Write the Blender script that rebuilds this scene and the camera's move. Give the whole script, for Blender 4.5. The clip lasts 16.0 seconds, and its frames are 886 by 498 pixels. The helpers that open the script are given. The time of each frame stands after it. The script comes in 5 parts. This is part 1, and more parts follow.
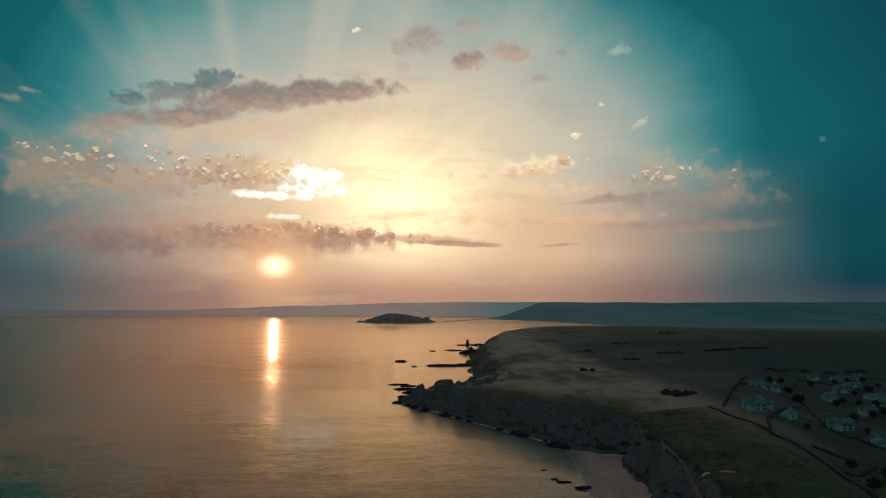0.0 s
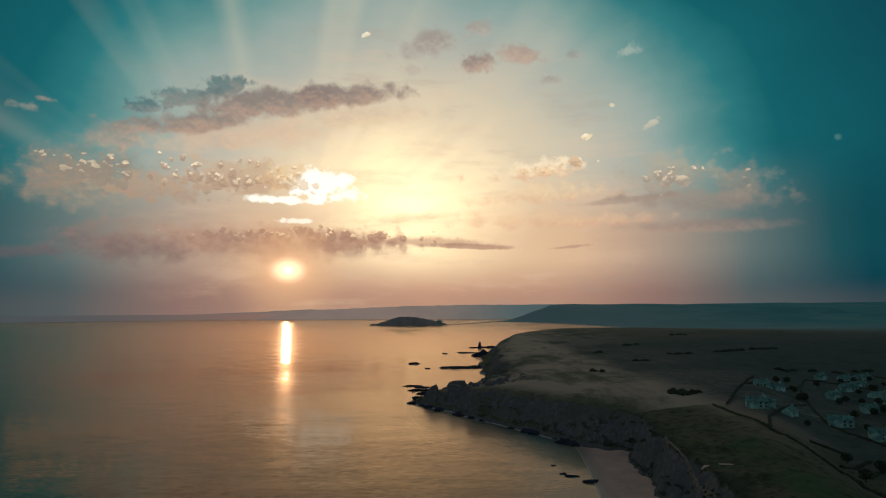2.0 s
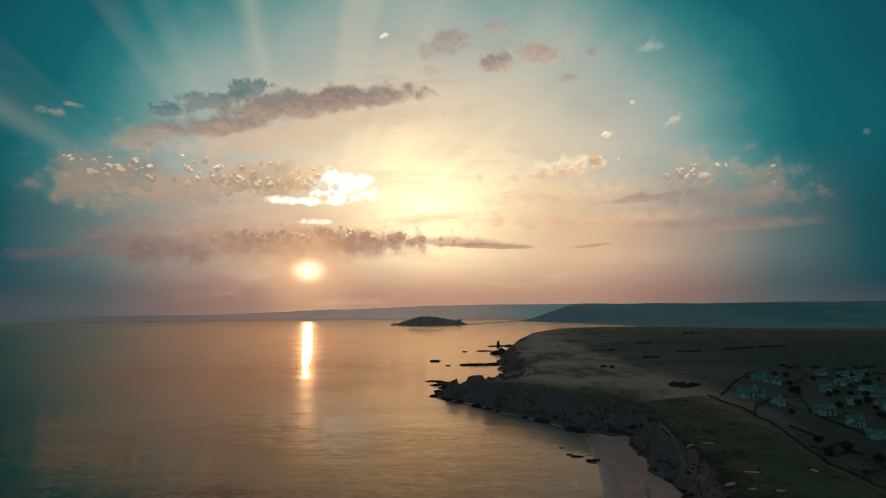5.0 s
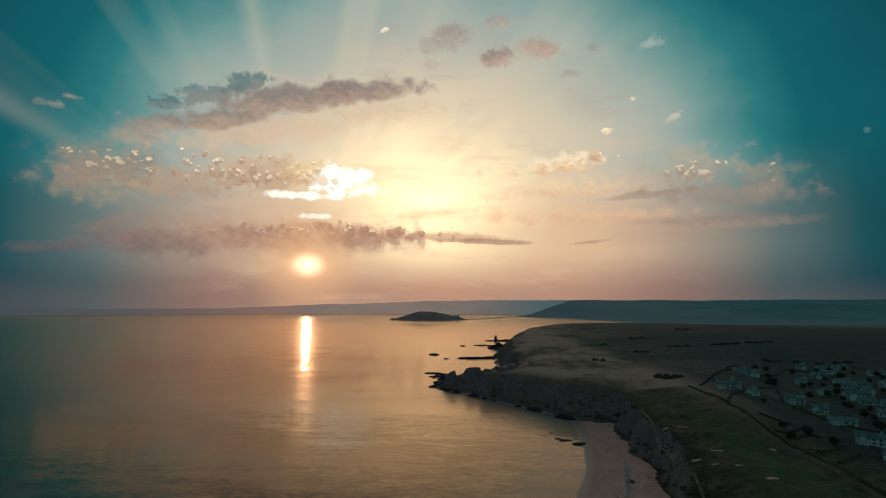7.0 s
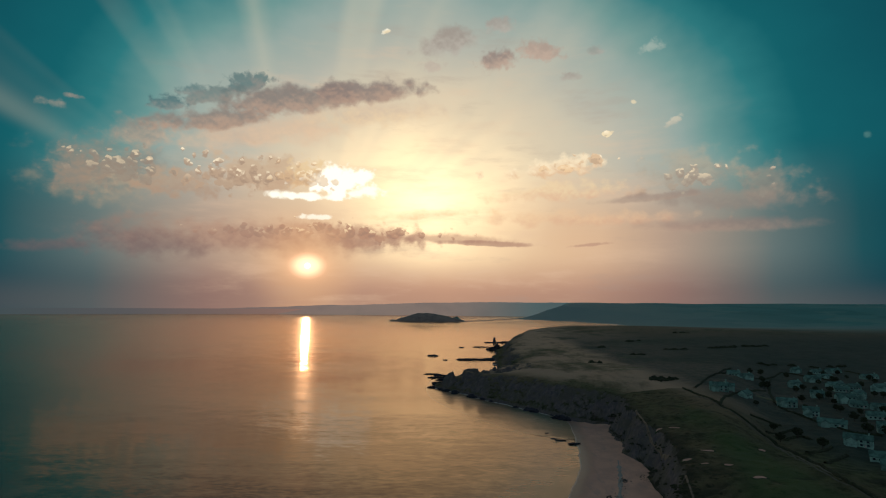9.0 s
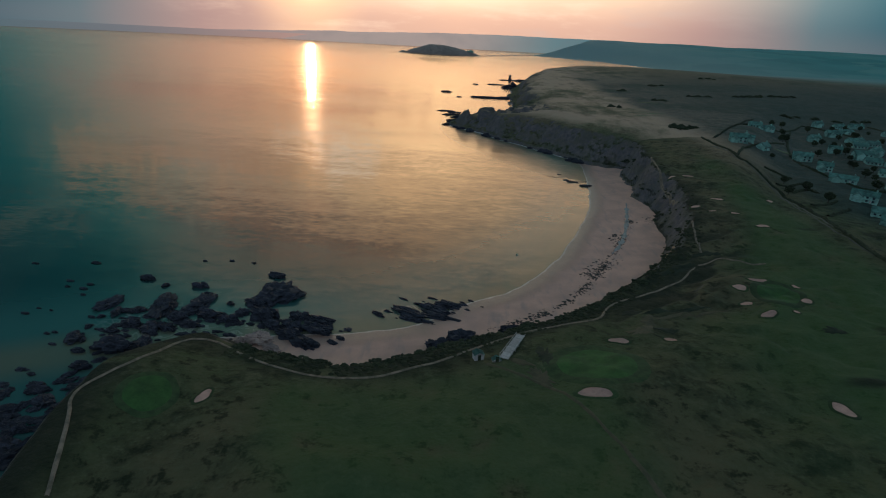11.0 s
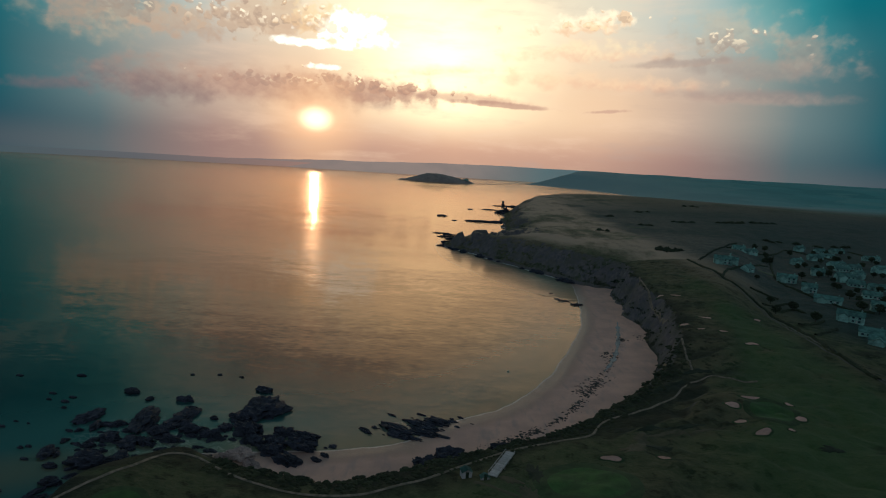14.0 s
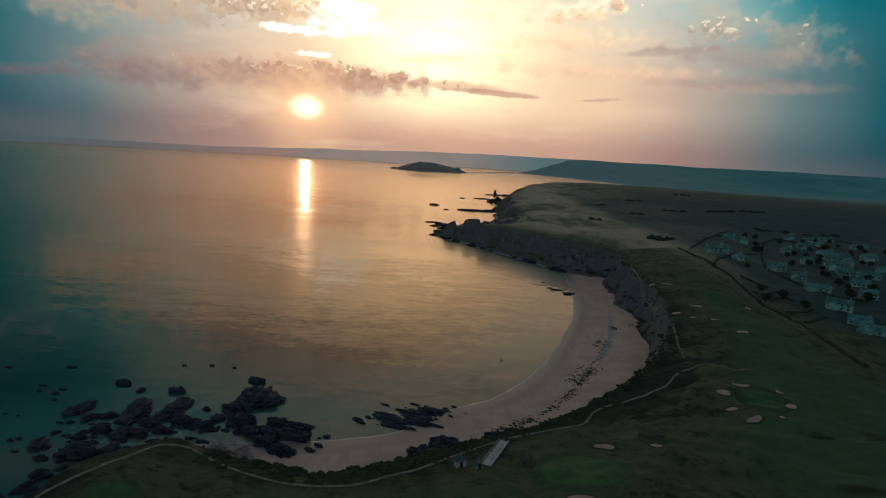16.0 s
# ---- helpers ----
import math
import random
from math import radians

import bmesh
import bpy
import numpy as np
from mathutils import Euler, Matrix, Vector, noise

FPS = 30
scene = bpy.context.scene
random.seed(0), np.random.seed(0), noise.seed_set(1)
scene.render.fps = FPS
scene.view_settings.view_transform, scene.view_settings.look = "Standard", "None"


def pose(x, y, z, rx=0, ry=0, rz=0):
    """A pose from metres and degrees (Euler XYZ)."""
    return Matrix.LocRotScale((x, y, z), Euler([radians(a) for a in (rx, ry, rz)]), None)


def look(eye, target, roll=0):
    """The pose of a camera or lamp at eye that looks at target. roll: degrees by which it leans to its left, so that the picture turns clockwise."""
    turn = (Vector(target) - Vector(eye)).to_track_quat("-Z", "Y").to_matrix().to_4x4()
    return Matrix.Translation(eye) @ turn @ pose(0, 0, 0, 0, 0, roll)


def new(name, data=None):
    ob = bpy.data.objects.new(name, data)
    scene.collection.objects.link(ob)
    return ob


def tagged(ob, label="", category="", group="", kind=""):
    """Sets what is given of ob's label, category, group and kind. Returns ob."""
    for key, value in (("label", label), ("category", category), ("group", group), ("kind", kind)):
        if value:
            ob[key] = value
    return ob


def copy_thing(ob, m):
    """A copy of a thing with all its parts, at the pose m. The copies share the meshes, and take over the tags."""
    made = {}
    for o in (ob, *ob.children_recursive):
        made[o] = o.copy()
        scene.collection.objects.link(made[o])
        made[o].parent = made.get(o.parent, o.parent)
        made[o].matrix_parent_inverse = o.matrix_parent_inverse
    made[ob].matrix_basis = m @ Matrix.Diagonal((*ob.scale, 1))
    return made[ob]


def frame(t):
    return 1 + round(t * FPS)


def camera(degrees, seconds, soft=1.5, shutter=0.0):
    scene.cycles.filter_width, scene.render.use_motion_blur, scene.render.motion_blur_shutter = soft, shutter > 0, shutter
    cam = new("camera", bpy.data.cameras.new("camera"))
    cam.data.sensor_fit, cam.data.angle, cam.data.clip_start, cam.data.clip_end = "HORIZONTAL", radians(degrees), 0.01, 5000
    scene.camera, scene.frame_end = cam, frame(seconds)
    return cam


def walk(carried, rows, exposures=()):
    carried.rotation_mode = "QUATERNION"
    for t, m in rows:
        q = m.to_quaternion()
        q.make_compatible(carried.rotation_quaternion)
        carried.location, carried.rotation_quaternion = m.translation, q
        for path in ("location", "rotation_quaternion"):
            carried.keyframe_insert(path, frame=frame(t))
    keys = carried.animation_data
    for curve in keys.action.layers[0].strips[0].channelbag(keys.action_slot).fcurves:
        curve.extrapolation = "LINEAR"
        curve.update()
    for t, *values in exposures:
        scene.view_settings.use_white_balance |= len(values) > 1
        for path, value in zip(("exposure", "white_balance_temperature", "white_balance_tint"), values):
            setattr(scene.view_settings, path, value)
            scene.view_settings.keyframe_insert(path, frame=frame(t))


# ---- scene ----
import itertools
from collections import defaultdict

# ---------------------------------------------------------------- camera
cam = camera(77, 16.0, soft=1.1)
PATH = [
    (0, (5.5, 106.7, 96.0), (9.40, 206.17, 105.91), 0.23),
    (0.5, (6.2, 100.1, 96.0), (8.46, 199.53, 106.24), -1.06),
    (1, (5.5, 96.7, 95.8), (7.50, 196.18, 105.85), -0.40),
    (1.5, (5.0, 93.3, 95.8), (7.13, 192.71, 106.26), -0.14),
    (2, (4.4, 89.0, 96.4), (6.25, 188.44, 106.81), -0.17),
    (2.5, (4.3, 82.6, 96.8), (4.95, 182.09, 107.03), -1.04),
    (3, (4.3, 74.7, 97.8), (3.54, 174.18, 108.22), -1.56),
    (3.5, (4.0, 68.2, 98.6), (2.63, 167.69, 108.72), -0.60),
    (4, (3.4, 62.1, 98.1), (1.59, 161.53, 108.66), -0.65),
    (6.5, (4.6, 17.2, 96.0), (3.47, 116.73, 105.72), 0.31),
    (7, (3.8, 13.6, 96.5), (2.36, 113.12, 106.06), 0.11),
    (7.5, (4.0, 11.9, 95.8), (2.70, 111.41, 105.79), 0.23),
    (8, (4.3, 9.4, 96.1), (2.89, 108.83, 106.37), 0.29),
    (8.5, (4.1, 6.4, 96.0), (2.46, 105.86, 106.15), 0.02),
    (9, (4.4, 5.9, 96.6), (2.99, 105.39, 106.45), 0.51),
    (9.2, (2.3, 6.9, 97.3), (0.99, 106.51, 106.59), 1.70),
    (9.3, (0.8, 8.9, 97.6), (-0.22, 108.70, 104.29), 2.39),
    (9.4, (-0.9, 12.0, 98.1), (-1.67, 111.97, 95.46), 3.19),
    (9.5, (-2.5, 15.0, 98.7), (-3.11, 113.67, 82.51), 3.99),
    (9.6, (-2.6, 16.2, 98.1), (-2.61, 112.49, 71.26), 4.32),
    (9.7, (-2.7, 16.9, 97.6), (-2.11, 111.29, 64.69), 4.63),
    (10, (-2.8, 15.6, 97.5), (-2.62, 107.84, 58.77), 4.31),
    (10.5, (-2.9, 13.6, 97.3), (-3.50, 105.67, 58.18), 3.75),
    (11.1, (-3.1, 11.2, 97.0), (-4.59, 104.89, 62.14), 3.06),
    (11.8, (-3.3, 8.3, 96.6), (-5.88, 104.24, 68.43), 2.30),
    (12, (-3.2, 8.1, 97.0), (-6.27, 104.45, 70.51), 2.28),
    (12.5, (-1.8, 8.3, 95.5), (-3.81, 105.75, 73.13), 2.26),
    (12.6, (-1.7, 7.6, 95.4), (-3.50, 105.52, 75.17), 2.30),
    (12.7, (-1.5, 7.0, 95.1), (-3.21, 105.45, 77.62), 2.34),
    (12.8, (-1.4, 6.3, 94.8), (-2.90, 105.21, 80.10), 2.37),
    (12.9, (-1.3, 5.6, 94.7), (-2.59, 104.77, 81.91), 2.42),
    (13, (-1.2, 4.9, 94.4), (-2.28, 104.32, 83.70), 2.45),
    (13.2, (-1.0, 5.3, 94.8), (-2.02, 104.72, 84.14), 3.02),
    (13.5, (-0.8, 5.8, 95.3), (-1.63, 105.08, 83.45), 3.87),
    (14, (-0.6, 6.8, 95.5), (-2.60, 105.65, 80.60), 3.57),
    (14.5, (-0.8, 6.8, 95.7), (-2.81, 105.56, 80.31), 3.50),
    (15, (-0.9, 7.3, 95.7), (-2.24, 106.00, 79.71), 3.66),
    (15.5, (-1.0, 7.6, 95.8), (-1.85, 106.20, 79.31), 3.76),
    (16, (-1.1, 7.7, 95.6), (-1.53, 106.30, 78.83), 3.59),
]
walk(cam, [(t, look(eye, target, roll)) for t, eye, target, roll in PATH],
     exposures=((0, -0.06, 6450, 10), (9.0, -0.06, 6450, 10), (9.5, -0.04, 6600, 10), (9.6, 0.3, 6300, 9), (9.7, 0.6, 6150, 8), (10.6, 0.8, 6000, 8), (11.8, 0.9, 5850, 7),
                (12.5, 0.95, 5750, 7), (13.0, 0.44, 5950, 8), (13.6, 0.3, 6100, 8), (16, 0.3, 6100, 8)))

# ---------------------------------------------------------------- sky, sun
SUN_AZ, SUN_EL = -14.5, 3.7          # degrees east of the view axis (+y), degrees up


def lin(r, g, b):
    """Linear colour from 0..255 display values."""
    return tuple(((c / 255 + 0.055) / 1.055) ** 2.4 if c > 10 else c / 255 / 12.92 for c in (r, g, b)) + (1.0,)


class Nodes:
    """Short hand for building node trees."""

    def __init__(self, tree):
        self.tree = tree
        tree.nodes.clear()

    def put(self, kind, **settings):
        n = self.tree.nodes.new(kind)
        for key, value in settings.items():
            setattr(n, key, value)
        return n

    def plug(self, value, socket):
        if isinstance(value, bpy.types.NodeSocket):
            self.tree.links.new(value, socket)
        elif value is not None:
            socket.default_value = value

    def math(self, op, a, b=None, c=None, clamp=False):
        n = self.put("ShaderNodeMath", operation=op, use_clamp=clamp)
        for v, s in zip((a, b, c), n.inputs):
            self.plug(v, s)
        return n.outputs[0]

    def vec(self, op, a, b=None):
        n = self.put("ShaderNodeVectorMath", operation=op)
        self.plug(a, n.inputs[0])
        if b is not None:
            self.plug(b, n.inputs["Scale"] if op == "SCALE" else n.inputs[1])
        return n.outputs["Value"] if op in ("LENGTH", "DOT_PRODUCT", "DISTANCE") else n.outputs[0]

    def xyz(self, x, y, z=0.0):
        n = self.put("ShaderNodeCombineXYZ")
        for v, s in zip((x, y, z), n.inputs):
            self.plug(v, s)
        return n.outputs[0]

    def split(self, v):
        n = self.put("ShaderNodeSeparateXYZ")
        self.plug(v, n.inputs[0])
        return n.outputs

    def step(self, v, lo, hi, a=0.0, b=1.0):
        n = self.put("ShaderNodeMapRange", interpolation_type="SMOOTHSTEP")
        for value, s in zip((v, lo, hi, a, b), n.inputs):
            self.plug(value, s)
        return n.outputs[0]

    def noise(self, vec, scale, detail=4, rough=0.55, colour=False, warp=0.0):
        n = self.put("ShaderNodeTexNoise")
        self.plug(vec, n.inputs["Vector"])
        n.inputs["Scale"].default_value, n.inputs["Detail"].default_value = scale, detail
        n.inputs["Roughness"].default_value, n.inputs["Distortion"].default_value = rough, warp
        return n.outputs["Color" if colour else 0]

    def mix(self, f, a, b, blend="MIX"):
        n = self.put("ShaderNodeMix", data_type="RGBA", blend_type=blend)
        self.plug(f, n.inputs[0])
        self.plug(a, n.inputs[6])
        self.plug(b, n.inputs[7])
        return n.outputs[2]

    def ramp(self, v, *stops):
        n = self.put("ShaderNodeValToRGB")
        self.plug(v, n.inputs[0])
        e = n.color_ramp.elements
        while len(e) < len(stops):
            e.new(0.5)
        for el, (p, col) in zip(e, stops):
            el.position, el.color = p, col
        return n.outputs[0]


def build_sky():
    world = bpy.data.worlds.new("sunset_sky")
    scene.world = world
    world.use_nodes = True
    N = Nodes(world.node_tree)
    d = N.put("ShaderNodeTexCoord").outputs["Generated"]
    x, y, z = N.split(N.vec("NORMALIZE", d))
    deg = 180 / math.pi
    az = N.math("MULTIPLY", N.math("ARCTAN2", x, y), deg)
    up = N.math("MULTIPLY", N.math("ARCSINE", z), deg)
    el = N.math("ABSOLUTE", up)
    p = N.xyz(az, el, 0.0)
    # broad glow round the bright gap in the clouds, teal towards the sides
    u = N.math("DIVIDE", N.math("ADD", az, 2.2), 34.8)
    u = N.math("MAXIMUM", N.math("MULTIPLY", u, -1.04), N.math("MULTIPLY", u, 1.06))
    v = N.math("DIVIDE", N.math("SUBTRACT", el, 10.0), 25.0)
    soft = N.math("SUBTRACT", N.noise(N.xyz(N.math("MULTIPLY", az, 0.7), el), 0.10, 4), 0.5)
    r = N.math("ADD", N.vec("LENGTH", N.xyz(u, v)), N.math("MULTIPLY", soft, 0.22))
    glow = N.ramp(N.math("MULTIPLY", r, 0.5),
                  (0.0, (2.0, 1.55, 0.90, 1)), (0.1, (1.35, 1.04, 0.62, 1)), (0.2, (0.80, 0.66, 0.46, 1)),
                  (0.31, lin(186, 186, 172)), (0.40, lin(150, 170, 163)), (0.45, lin(108, 152, 148)), (0.505, lin(46, 122, 126)),
                  (0.56, lin(22, 98, 106)), (0.63, lin(18, 86, 96)), (0.72, lin(16, 74, 86)), (0.84, lin(50, 96, 110)), (1.0, lin(138, 154, 166)))
    # peach light low in the sky, salmon haze over the horizon
    side = N.math("DIVIDE", N.math("ADD", az, 0.5), 40.0)
    side = N.math("MAXIMUM", N.math("MULTIPLY", side, -0.96), N.math("MULTIPLY", side, 1.02))
    peach = N.ramp(side, (0.0, lin(246, 202, 154)), (0.4, lin(226, 184, 146)), (0.56, lin(186, 154, 132)), (0.78, lin(106, 114, 112)), (0.94, lin(34, 80, 87)), (1.0, lin(18, 72, 82)))
    low = N.ramp(side, (0.0, lin(204, 156, 128)), (0.35, lin(188, 146, 124)), (0.56, lin(150, 118, 108)),
                 (0.78, lin(76, 92, 95)), (1.0, lin(14, 62, 74)))
    sky = N.mix(N.math("MULTIPLY", N.step(el, 15.0, 6.5, 0.0, 0.85), N.step(r, 0.1, 0.5, 0.35, 1.0)), glow, peach)
    sky = N.mix(N.step(el, 5.5, 1.0, 0.0, 0.95), sky, low)
    sky = N.mix(N.step(el, 2.6, 0.0, 0.0, 0.5), sky, N.mix(0.4, low, lin(122, 100, 94)))
    veil = N.noise(N.xyz(N.math("MULTIPLY", az, 0.22), el, 9.0), 0.5, 6, 0.6)
    sky = N.mix(N.math("MULTIPLY", N.step(veil, 0.48, 0.75, 0.0, 0.4), N.step(r, 0.9, 0.5)), sky, lin(232, 196, 164))
    sky = N.mix(N.math("MULTIPLY", N.step(veil, 0.45, 0.25, 0.0, 0.3), N.step(r, 1.1, 0.5)), sky, lin(170, 150, 138))
    # shafts of light fanning out of the sun
    dx, dy = N.math("SUBTRACT", az, SUN_AZ), N.math("SUBTRACT", el, SUN_EL)
    far = N.vec("LENGTH", N.xyz(dx, dy))
    fan = N.math("ARCTAN2", dx, dy)
    beam = N.noise(N.xyz(N.math("MULTIPLY", fan, 3.1), 3.7), 1.5, 2, 0.5)
    reach = N.math("MULTIPLY", N.step(far, 7.0, 15.0), N.step(far, 46.0, 24.0))
    sky = N.mix(N.math("MULTIPLY", N.math("MULTIPLY", N.step(beam, 0.45, 0.8), N.math("MULTIPLY", reach, N.step(el, 9.0, 17.0))), 0.42), sky, lin(214, 204, 178))
    # clouds: azimuth, elevation, half width, half height, tilt, raggedness, upper tone, lower tone, cover, softness
    cream, white = lin(250, 228, 186), (1.25, 1.2, 1.0, 1)
    clouds = (
        (-32.0, 11.4, 6.5, 3.60, 2, 0.6, lin(138, 130, 120), lin(192, 162, 132), 0.7, 1.1),
        (-30.0, 14.9, 3.4, 1.74, 6, 0.8, lin(158, 146, 134), lin(200, 170, 144), 0.7, 0.8),
        (-19.1, 16.4, 10.6, 2.09, 9, 0.6, lin(222, 190, 160), lin(236, 196, 160), 0.6, 1.0),
        (-8.4, 18.9, 7.4, 1.51, 4, 0.6, lin(216, 190, 164), lin(240, 208, 166), 0.55, 0.9),
        (-23.6, 17.1, 6.7, 1.16, 12, 0.7, lin(140, 128, 120), lin(182, 152, 132), 0.85, 0.6),
        (-16.5, 19.6, 7.1, 1.57, 9, 0.6, lin(134, 124, 118), lin(178, 150, 132), 0.88, 0.6),
        (-9.1, 21.0, 6.3, 1.28, 5, 0.6, lin(140, 126, 120), lin(180, 152, 134), 0.9, 0.55),
        (-20.9, 20.8, 2.5, 1.05, 16, 0.9, lin(96, 122, 122), lin(138, 136, 130), 0.85, 0.5),
        (-23.7, 19.3, 3.0, 0.81, 14, 0.9, lin(106, 124, 122), lin(142, 138, 130), 0.75, 0.5),
        (-27.9, 18.0, 2.0, 0.87, 10, 0.9, lin(78, 112, 116), lin(140, 142, 136), 0.8, 0.55),
        (-25.8, 19.5, 1.6, 0.58, 14, 0.9, lin(84, 116, 118), lin(140, 142, 136), 0.7, 0.6),
        (-18.9, 12.3, 5.3, 2.21, 0, 1.0, lin(206, 176, 144), lin(196, 160, 130), 0.7, 0.6),
        (-26.0, 10.9, 4.8, 1.74, 0, 1.0, lin(190, 164, 138), lin(180, 148, 124), 0.65, 0.6),
        (-34.5, 11.0, 2.4, 2.62, -6, 1.0, lin(150, 140, 126), lin(160, 136, 118), 0.65, 0.7),
        (-14.8, 12.6, 2.5, 1.63, 0, 1.1, lin(240, 208, 158), lin(226, 184, 138), 0.7, 0.6),
        (-11.7, 12.0, 3.5, 1.86, 6, 1.2, white, white, 1.0, 0.5),
        (-9.3, 11.3, 2.8, 1.05, 0, 1.2, white, white, 0.9, 0.6),
        (-15.0, 10.6, 4.1, 0.52, 0, 0.9, white, white, 0.95, 0.6),
        (-13.8, 8.6, 2.2, 0.35, 0, 0.9, white, white, 0.7, 0.7),
        (-18.1, 6.0, 14.3, 2.09, -1, 0.5, lin(182, 142, 120), lin(160, 120, 106), 0.7, 1.0),
        (-29.4, 5.4, 6.7, 1.98, -2, 0.6, lin(140, 118, 110), lin(122, 100, 98), 0.7, 1.0),
        (-10.3, 6.7, 9.1, 1.51, 0, 0.9, lin(198, 154, 126), lin(166, 124, 108), 0.72, 0.7),
        (-1.1, 6.7, 8.7, 0.64, -2, 0.6, lin(196, 152, 126), lin(174, 132, 114), 0.65, 0.8),
        (3.6, 6.2, 5.2, 0.35, -2, 0.5, lin(176, 132, 114), lin(166, 122, 108), 0.7, 0.6),
        (14.1, 6.0, 2.3, 0.23, 4, 0.5, lin(180, 138, 120), lin(186, 142, 124), 0.6, 0.7),
        (10.6, 13.7, 6.4, 1.1, 4, 1.0, (1.05, 0.86, 0.58, 1), lin(232, 190, 150), 0.8, 0.5),
        (11.0, 11.2, 8.0, 1.2, 2, 1.1, lin(250, 220, 172), lin(232, 184, 148), 0.55, 0.8),
        (12.0, 8.6, 12.0, 1.0, -1, 0.9, lin(244, 202, 158), lin(226, 176, 142), 0.5, 0.9),
        (23.6, 12.5, 4.8, 2.7, -4, 0.9, lin(190, 174, 150), lin(168, 150, 132), 0.55, 0.9),
        (30.2, 10.8, 3.2, 2.2, -10, 1.0, lin(168, 152, 134), lin(150, 132, 120), 0.5, 0.9),
        (26.5, 9.8, 8.0, 1.3, -6, 0.7, lin(160, 142, 128), lin(150, 132, 122), 0.55, 0.9),
        (20.0, 10.4, 6.0, 0.45, 3, 0.6, lin(152, 132, 122), lin(170, 146, 130), 0.5, 0.7),
        (26.0, 7.4, 8.0, 0.8, -2, 0.6, lin(150, 124, 116), lin(176, 146, 130), 0.45, 0.9),
        (-0.6, 25.9, 3.6, 1.6, 10, 0.8, lin(160, 146, 136), lin(186, 176, 164), 0.75, 0.8),
        (4.8, 24.2, 2.3, 1.3, 8, 0.7, lin(150, 132, 124), lin(192, 164, 146), 0.85, 0.7),
        (9.2, 24.9, 2.7, 1.2, -8, 0.8, lin(176, 152, 138), lin(196, 168, 150), 0.8, 0.7),
        (5.0, 27.4, 1.8, 1.0, 0, 0.8, lin(170, 154, 144), lin(190, 178, 166), 0.65, 0.8),
        (-2.0, 23.8, 1.6, 0.8, 0, 0.9, lin(190, 172, 158), lin(200, 182, 166), 0.55, 0.8),
        (14.9, 24.5, 1.0, 0.6, 0, 0.8, lin(150, 150, 142), lin(176, 168, 158), 0.65, 0.7),
        (12.4, 22.4, 1.2, 0.55, 0, 0.8, lin(164, 150, 140), lin(180, 170, 158), 0.6, 0.7),
        (20.4, 24.2, 1.3, 0.7, 10, 1.2, lin(190, 198, 184), lin(160, 172, 162), 0.5, 1.0),
        (-7.1, 26.8, 0.45, 0.28, 20, 1.3, white, cream, 0.8, 0.8),
        (-36.9, 16.4, 1.2, 0.45, 0, 0.9, lin(180, 164, 146), lin(120, 134, 128), 0.6, 0.9),
        (-35.3, 17.3, 0.7, 0.3, 0, 0.8, lin(190, 166, 146), lin(150, 140, 130), 0.6, 0.7),
        (18.5, 19.5, 0.35, 0.25, 0, 1.2, cream, cream, 0.6, 0.9),
        (22.2, 17.4, 1.1, 0.45, 20, 1.0, lin(226, 210, 184), lin(200, 190, 170), 0.55, 0.7),
        (37.2, 14.0, 0.3, 0.35, 0, 0.8, lin(110, 150, 142), lin(80, 130, 126), 0.45, 0.9),
        (-2.0, 9.2, 8.0, 0.6, 4, 0.9, (1.1, 0.85, 0.52, 1), lin(242, 200, 150), 0.55, 0.8),
        (-36.5, 4.6, 5.0, 0.7, 6, 0.8, lin(118, 98, 98), lin(100, 92, 96), 0.5, 0.9),
    )
    billow = N.math("SUBTRACT", N.noise(N.xyz(az, N.math("MULTIPLY", el, 1.25), 1.3), 0.5, 5, 0.55, warp=0.2), 0.5)
    puff = N.put("ShaderNodeTexVoronoi", feature="SMOOTH_F1")
    N.plug(N.xyz(az, el, 4.0), puff.inputs["Vector"])
    puff.inputs["Scale"].default_value, puff.inputs["Detail"].default_value = 0.7, 2.0
    lumps = N.math("SUBTRACT", 0.42, puff.outputs["Distance"])
    ragged = N.math("ADD", N.math("MULTIPLY", billow, 2.1), N.math("MULTIPLY", lumps, 0.8))
    wisps = N.math("SUBTRACT", N.noise(N.xyz(N.math("MULTIPLY", az, 0.7), el, 2.0), 0.9, 5, 0.62), 0.5)
    def heaps(lift):
        """Rounded cloud heads, sampled a little higher up by lift degrees."""
        heap = N.put("ShaderNodeTexVoronoi", feature="F1")
        N.plug(N.xyz(N.math("ADD", az, N.math("MULTIPLY", wisps, 0.9)),
                     N.math("ADD", N.math("ADD", el, lift), N.math("MULTIPLY", billow, 0.9)), 8.0), heap.inputs["Vector"])
        heap.inputs["Scale"].default_value = 1.0
        heap.inputs["Detail"].default_value, heap.inputs["Roughness"].default_value = 1.0, 0.45
        return N.math("ADD", N.math("MULTIPLY", N.math("SUBTRACT", 0.42, heap.outputs["Distance"]), 1.9), N.math("MULTIPLY", billow, 1.0))

    knobs = heaps(0.0)
    relief = N.math("SUBTRACT", knobs, heaps(0.22))
    fray = N.math("MULTIPLY", N.math("SUBTRACT", N.noise(N.xyz(az, N.math("MULTIPLY", el, 1.2), 6.0), 1.15, 3, 0.5, warp=0.3), 0.5), 2.2)
